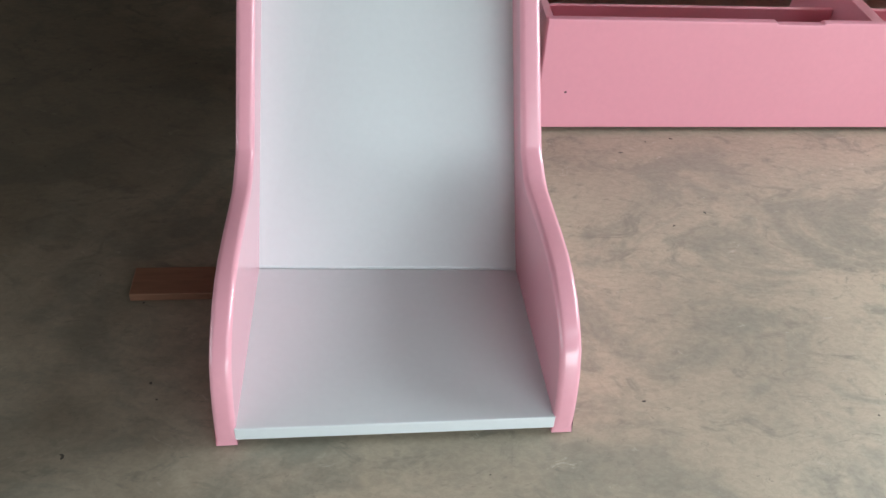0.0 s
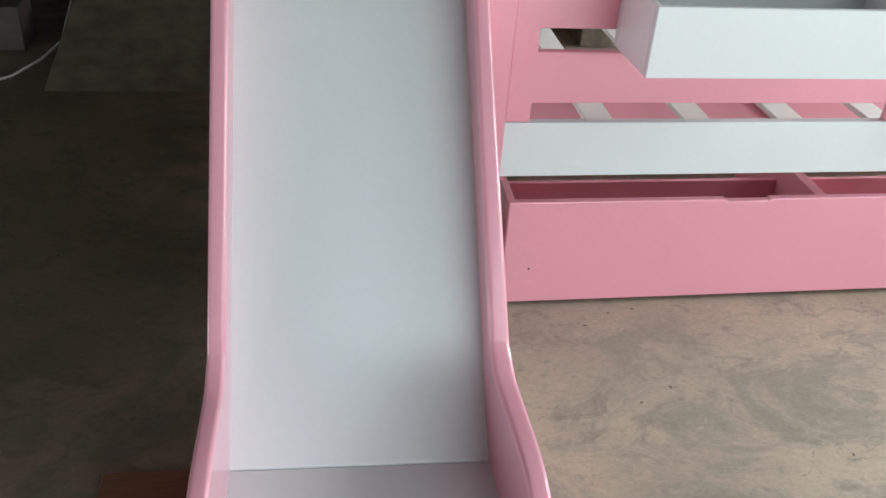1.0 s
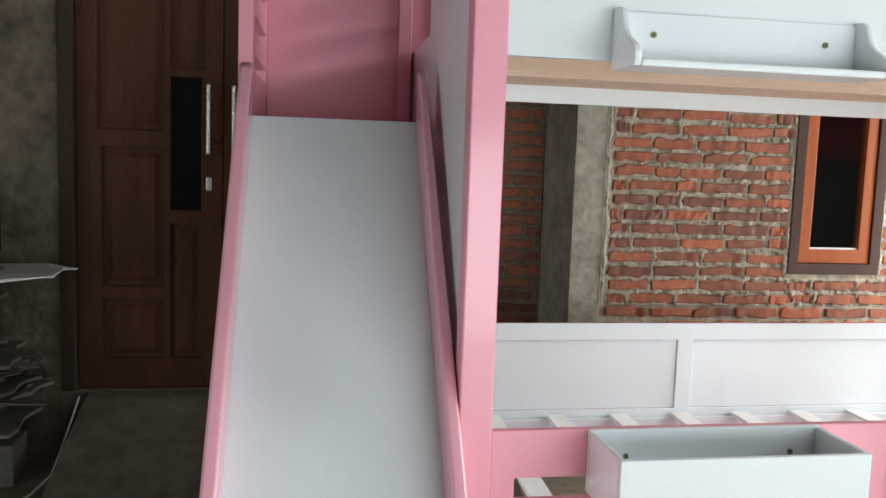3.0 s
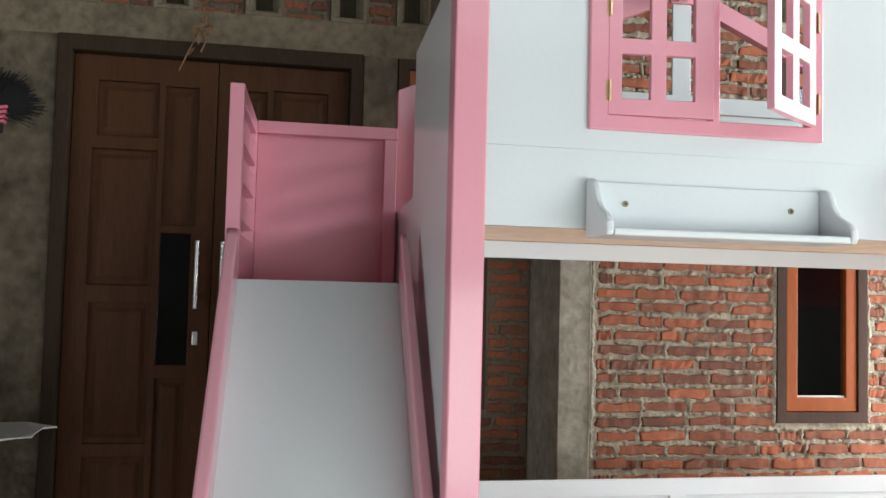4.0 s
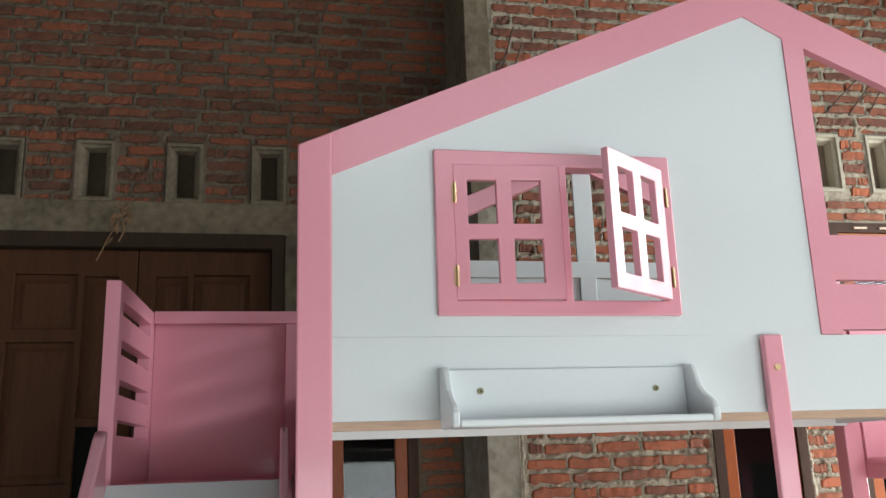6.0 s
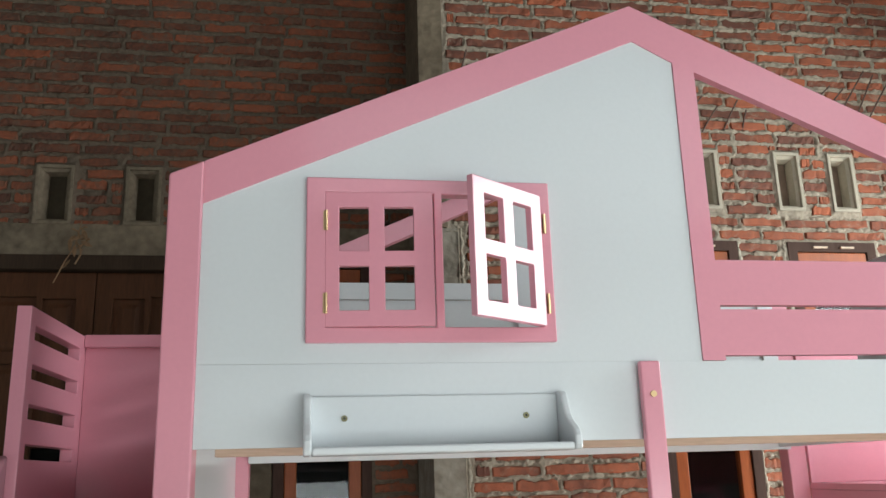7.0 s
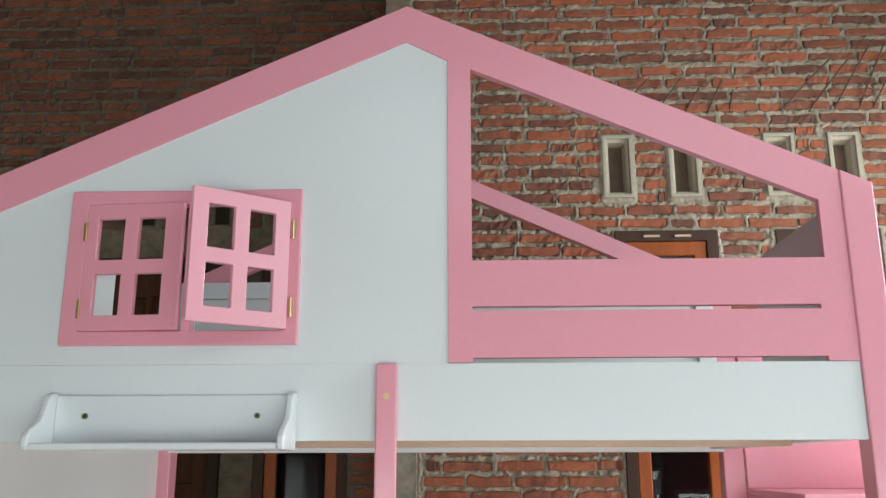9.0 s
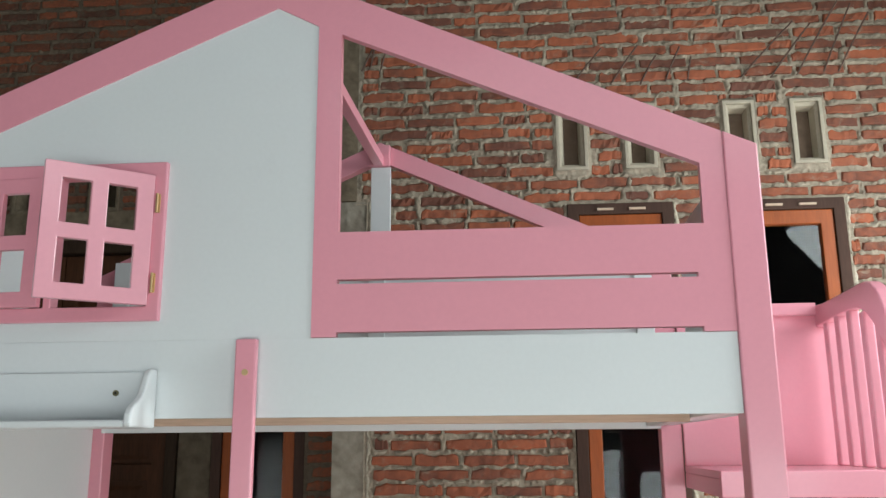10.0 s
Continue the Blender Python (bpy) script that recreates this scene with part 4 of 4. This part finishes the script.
KINDS = {m.name: [brick_mesh(k, m) for k in range(10)] for m in (BRICK, BRICK_SHADED)}


def lay(wall, y, starts, x1, z0, z1, holes, near, mat):
    """Courses of bricks round the openings; the nearest are parts, the rest one joined mesh."""
    rest_v, rest_f, count, laid = [], [], 0, []
    row = 0
    z = z0 + C / 2
    while z < z1:
        x0 = starts[z > 2.53]
        x = x0 - (0.11 if row % 2 else 0.0) - rng.uniform(0, 0.03)
        while x < x1:
            w = BL * rng.choice((1, 1, 1, 1, 1, 0.95, 0.9, 0.48))
            a, b = max(x, x0 + rng.uniform(0, 0.015)), min(x + w, x1)
            x += w + rng.uniform(0.010, 0.022)
            spans = [(a, b, z - BH / 2, z + BH / 2)]
            for h in holes:
                cut = []
                for p, q, lo, hi in spans:
                    if hi < h[2] - 0.006 or lo > h[3] + 0.006 or q < h[0] - 0.010 or p > h[1] + 0.010:
                        cut.append((p, q, lo, hi))
                        continue
                    if p < h[0] - 0.010:
                        cut.append((p, h[0] - 0.010, lo, hi))
                    if q > h[1] + 0.010:
                        cut.append((h[1] + 0.010, q, lo, hi))
                    p, q = max(p, h[0] - 0.006), min(q, h[1] + 0.006)
                    if hi - h[3] - 0.006 > 0.016:
                        cut.append((p, q, h[3] + 0.006, hi))
                    elif h[2] - 0.006 - lo > 0.016:
                        cut.append((p, q, lo, h[2] - 0.006))
                spans = cut
            for p, q, lo, hi in spans:
                if q - p < 0.030:
                    continue
                laid.append((p, q, (lo + hi) / 2, hi - lo))
                me = rng.choice(KINDS[mat.name])
                m = Matrix.LocRotScale(((p + q) / 2, y + rng.uniform(-0.003, 0.003), (lo + hi) / 2 + rng.uniform(-0.003, 0.003)),
                                       Euler((0, rng.uniform(-0.016, 0.016), 0)), ((q - p) / BL, 1, (hi - lo) / BH * rng.uniform(0.90, 1.12)))
                if near(p, z) and count < 300:
                    ob = new("brick", me)
                    ob.parent = wall
                    ob.matrix_world = m
                    count += 1
                else:
                    base = len(rest_v)
                    rest_v += [tuple(m @ v.co) for v in me.vertices]
                    rest_f += [tuple(base + i for i in f.vertices) for f in me.polygons]
        z += C
        row += 1
    me = bpy.data.meshes.new("bricks")
    me.from_pydata(rest_v, [], rest_f)
    me.materials.append(mat)
    ob = new("bricks", me)
    ob.parent = wall
    ob["kind"] = "stuff"
    return laid


def value_noise(r, xs, zs, cell):
    """Smooth random heights, 0 to 1, over a grid."""
    nx, nz = int((xs[-1] - xs[0]) / cell) + 3, int((zs[-1] - zs[0]) / cell) + 3
    g = r.random((nx, nz))
    u, w = (xs - xs[0]) / cell, (zs - zs[0]) / cell
    i, j = u.astype(int), w.astype(int)
    fu, fw = (u - i)[:, None], (w - j)[None, :]
    fu, fw = fu * fu * (3 - 2 * fu), fw * fw * (3 - 2 * fw)
    at = lambda a, b: g[np.ix_(i + a, j + b)]
    return (at(0, 0) * (1 - fu) + at(1, 0) * fu) * (1 - fw) + (at(0, 1) * (1 - fu) + at(1, 1) * fu) * fw


def pointing(wall, y, x0, x1, z0, z1, laid, holes, mat, step, seed, name="mortar", lumps=0.009):
    """Rough squeezed-out mortar: proud and lumpy in the joints, ragged over the bricks' edges."""
    r = np.random.default_rng(seed)
    xs, zs = np.arange(x0, x1, step), np.arange(z0, z1, step)
    rag = 0.45 * value_noise(r, xs, zs, 0.035) + 0.35 * value_noise(r, xs, zs, 0.013) + 0.20 * value_noise(r, xs, zs, 0.007)
    lump = 0.5 * value_noise(r, xs, zs, 0.05) + 0.5 * value_noise(r, xs, zs, 0.016)
    wide = value_noise(r, xs, zs, 0.16)
    inside = np.full((len(xs), len(zs)), -1.0)
    for p, q, z, h in laid:
        i0, i1 = np.searchsorted(xs, (p - 0.03, q + 0.03))
        j0, j1 = np.searchsorted(zs, (z - h / 2 - 0.02, z + h / 2 + 0.02))
        if i1 <= i0 or j1 <= j0:
            continue
        dx = np.minimum(xs[i0:i1] - p, q - xs[i0:i1])[:, None]
        dz = np.minimum(zs[j0:j1] - z + h / 2, z + h / 2 - zs[j0:j1])[None, :]
        inside[i0:i1, j0:j1] = np.maximum(inside[i0:i1, j0:j1], np.minimum(dx, dz))
    edge = inside + 0.004 - 0.032 * (rag - 0.5) - 0.012 * (wide - 0.5)
    high = 0.0145 + lumps * (lump - 0.5) - 0.030 * np.clip((edge + 0.004) / 0.012, 0, 1)
    high -= 0.006 * np.clip((-inside - 0.006) / 0.006, 0, 1)
    near = np.full((len(xs), len(zs)), 1.0)
    for a, b, c, d in holes:
        dist = np.maximum(np.maximum(a - xs, xs - b)[:, None], np.maximum(c - zs, zs - d)[None, :])
        near = np.minimum(near, np.where(dist > -0.004, np.abs(dist), 1.0))
    rim = np.clip(1 - near / (0.008 + 0.022 * rag), 0, 1)
    high = np.maximum(high, rim * (0.013 + 0.009 * lump))
    bare = np.ones((len(xs), len(zs)), bool)
    for a, b, c, d in holes:
        bare &= ~((xs[:, None] > a + 0.004) & (xs[:, None] < b - 0.004) & (zs[None, :] > c + 0.004) & (zs[None, :] < d - 0.004))
    ids = np.arange(len(xs) * len(zs)).reshape(len(xs), len(zs))
    keep = bare[:-1, :-1] & bare[1:, :-1] & bare[:-1, 1:] & bare[1:, 1:]
    keep &= np.maximum(np.maximum(high[:-1, :-1], high[1:, :-1]), np.maximum(high[:-1, 1:], high[1:, 1:])) > 0.002
    quads = np.stack((ids[:-1, :-1][keep], ids[1:, :-1][keep], ids[1:, 1:][keep], ids[:-1, 1:][keep]), 1)
    co = np.stack((np.repeat(xs, len(zs)), (y - high).ravel(), np.tile(zs, len(xs))), 1)
    used, inv = np.unique(quads, return_inverse=True)
    me = bpy.data.meshes.new(name)
    me.from_pydata(co[used].tolist(), [], inv.reshape(-1, 4).tolist())
    me.materials.append(mat)
    me.shade_smooth()
    ob = new(name, me)
    ob.parent = wall
    ob["kind"] = "stuff"


laid = lay(wall_right, YR, (1.0, 0.938), 4.28, 0.02, 4.68, WIN + nr, lambda x, z: x < 2.9 and 0.85 < z < 3.35, BRICK)
pointing(wall_right, YR, 0.918, 3.3, 0.70, 3.75, laid, WIN + nr + [(0.8, 0.966, 0.0, 2.50)], MORTAR, 0.0055, 3)
holes = [DOOR, WIN_L, WIN_F, (-4, 0.83, 2.485, 2.624), (-1.585, 0.17, 0, 2.49)] + nl
laid = lay(wall_left, YL, (-3.95, -3.95), 0.825, 0.02, 4.68, holes, lambda x, z: -1.6 < x and 2.6 < z < 3.7, BRICK_SHADED)
pointing(wall_left, YL, -2.4, 0.828, 0.70, 4.4, laid, holes, MORTAR_SHADED, 0.009, 4)


def bead(wall, x, z0, z1, wide, seed):
    """A ragged bead of mortar squeezed out beside a frame or the column, from x towards wide."""
    r = random.Random(seed)
    n = int((z1 - z0) / 0.009)
    vs, fs, w = [], [], abs(wide)
    for k in range(n + 1):
        w = min(max(w + r.uniform(-0.006, 0.006), abs(wide) * 0.45), abs(wide) * 1.5)
        tall = r.uniform(0.010, 0.020)
        for u, h in ((0, -0.002), (0.06, 0.9), (0.45, 1.0), (0.85, 0.75), (1.0, -0.1)):
            vs.append((x + math.copysign(w * u, wide) + r.uniform(-0.001, 0.001), YR - tall * h, z0 + (z1 - z0) * k / n + r.uniform(-0.002, 0.002)))
        if k:
            a = 5 * k
            fs += [(a + j - 5, a + j - 4, a + j + 1, a + j) for j in range(4)]
    me = bpy.data.meshes.new("mortar_bead")
    me.from_pydata(vs, [], fs)
    me.materials.append(MORTAR_PALE)
    me.shade_smooth()
    ob = new("mortar_bead", me)
    ob.parent = wall
    ob["kind"] = "stuff"


bead(wall_right, 0.976, 0.70, 2.515, 0.020, 21)
for i, (a, b, lo, hi) in enumerate(WIN):
    bead(wall_right, a - 0.001, lo, hi, -0.018, 30 + i)
    bead(wall_right, b + 0.001, lo, hi, 0.016, 40 + i)
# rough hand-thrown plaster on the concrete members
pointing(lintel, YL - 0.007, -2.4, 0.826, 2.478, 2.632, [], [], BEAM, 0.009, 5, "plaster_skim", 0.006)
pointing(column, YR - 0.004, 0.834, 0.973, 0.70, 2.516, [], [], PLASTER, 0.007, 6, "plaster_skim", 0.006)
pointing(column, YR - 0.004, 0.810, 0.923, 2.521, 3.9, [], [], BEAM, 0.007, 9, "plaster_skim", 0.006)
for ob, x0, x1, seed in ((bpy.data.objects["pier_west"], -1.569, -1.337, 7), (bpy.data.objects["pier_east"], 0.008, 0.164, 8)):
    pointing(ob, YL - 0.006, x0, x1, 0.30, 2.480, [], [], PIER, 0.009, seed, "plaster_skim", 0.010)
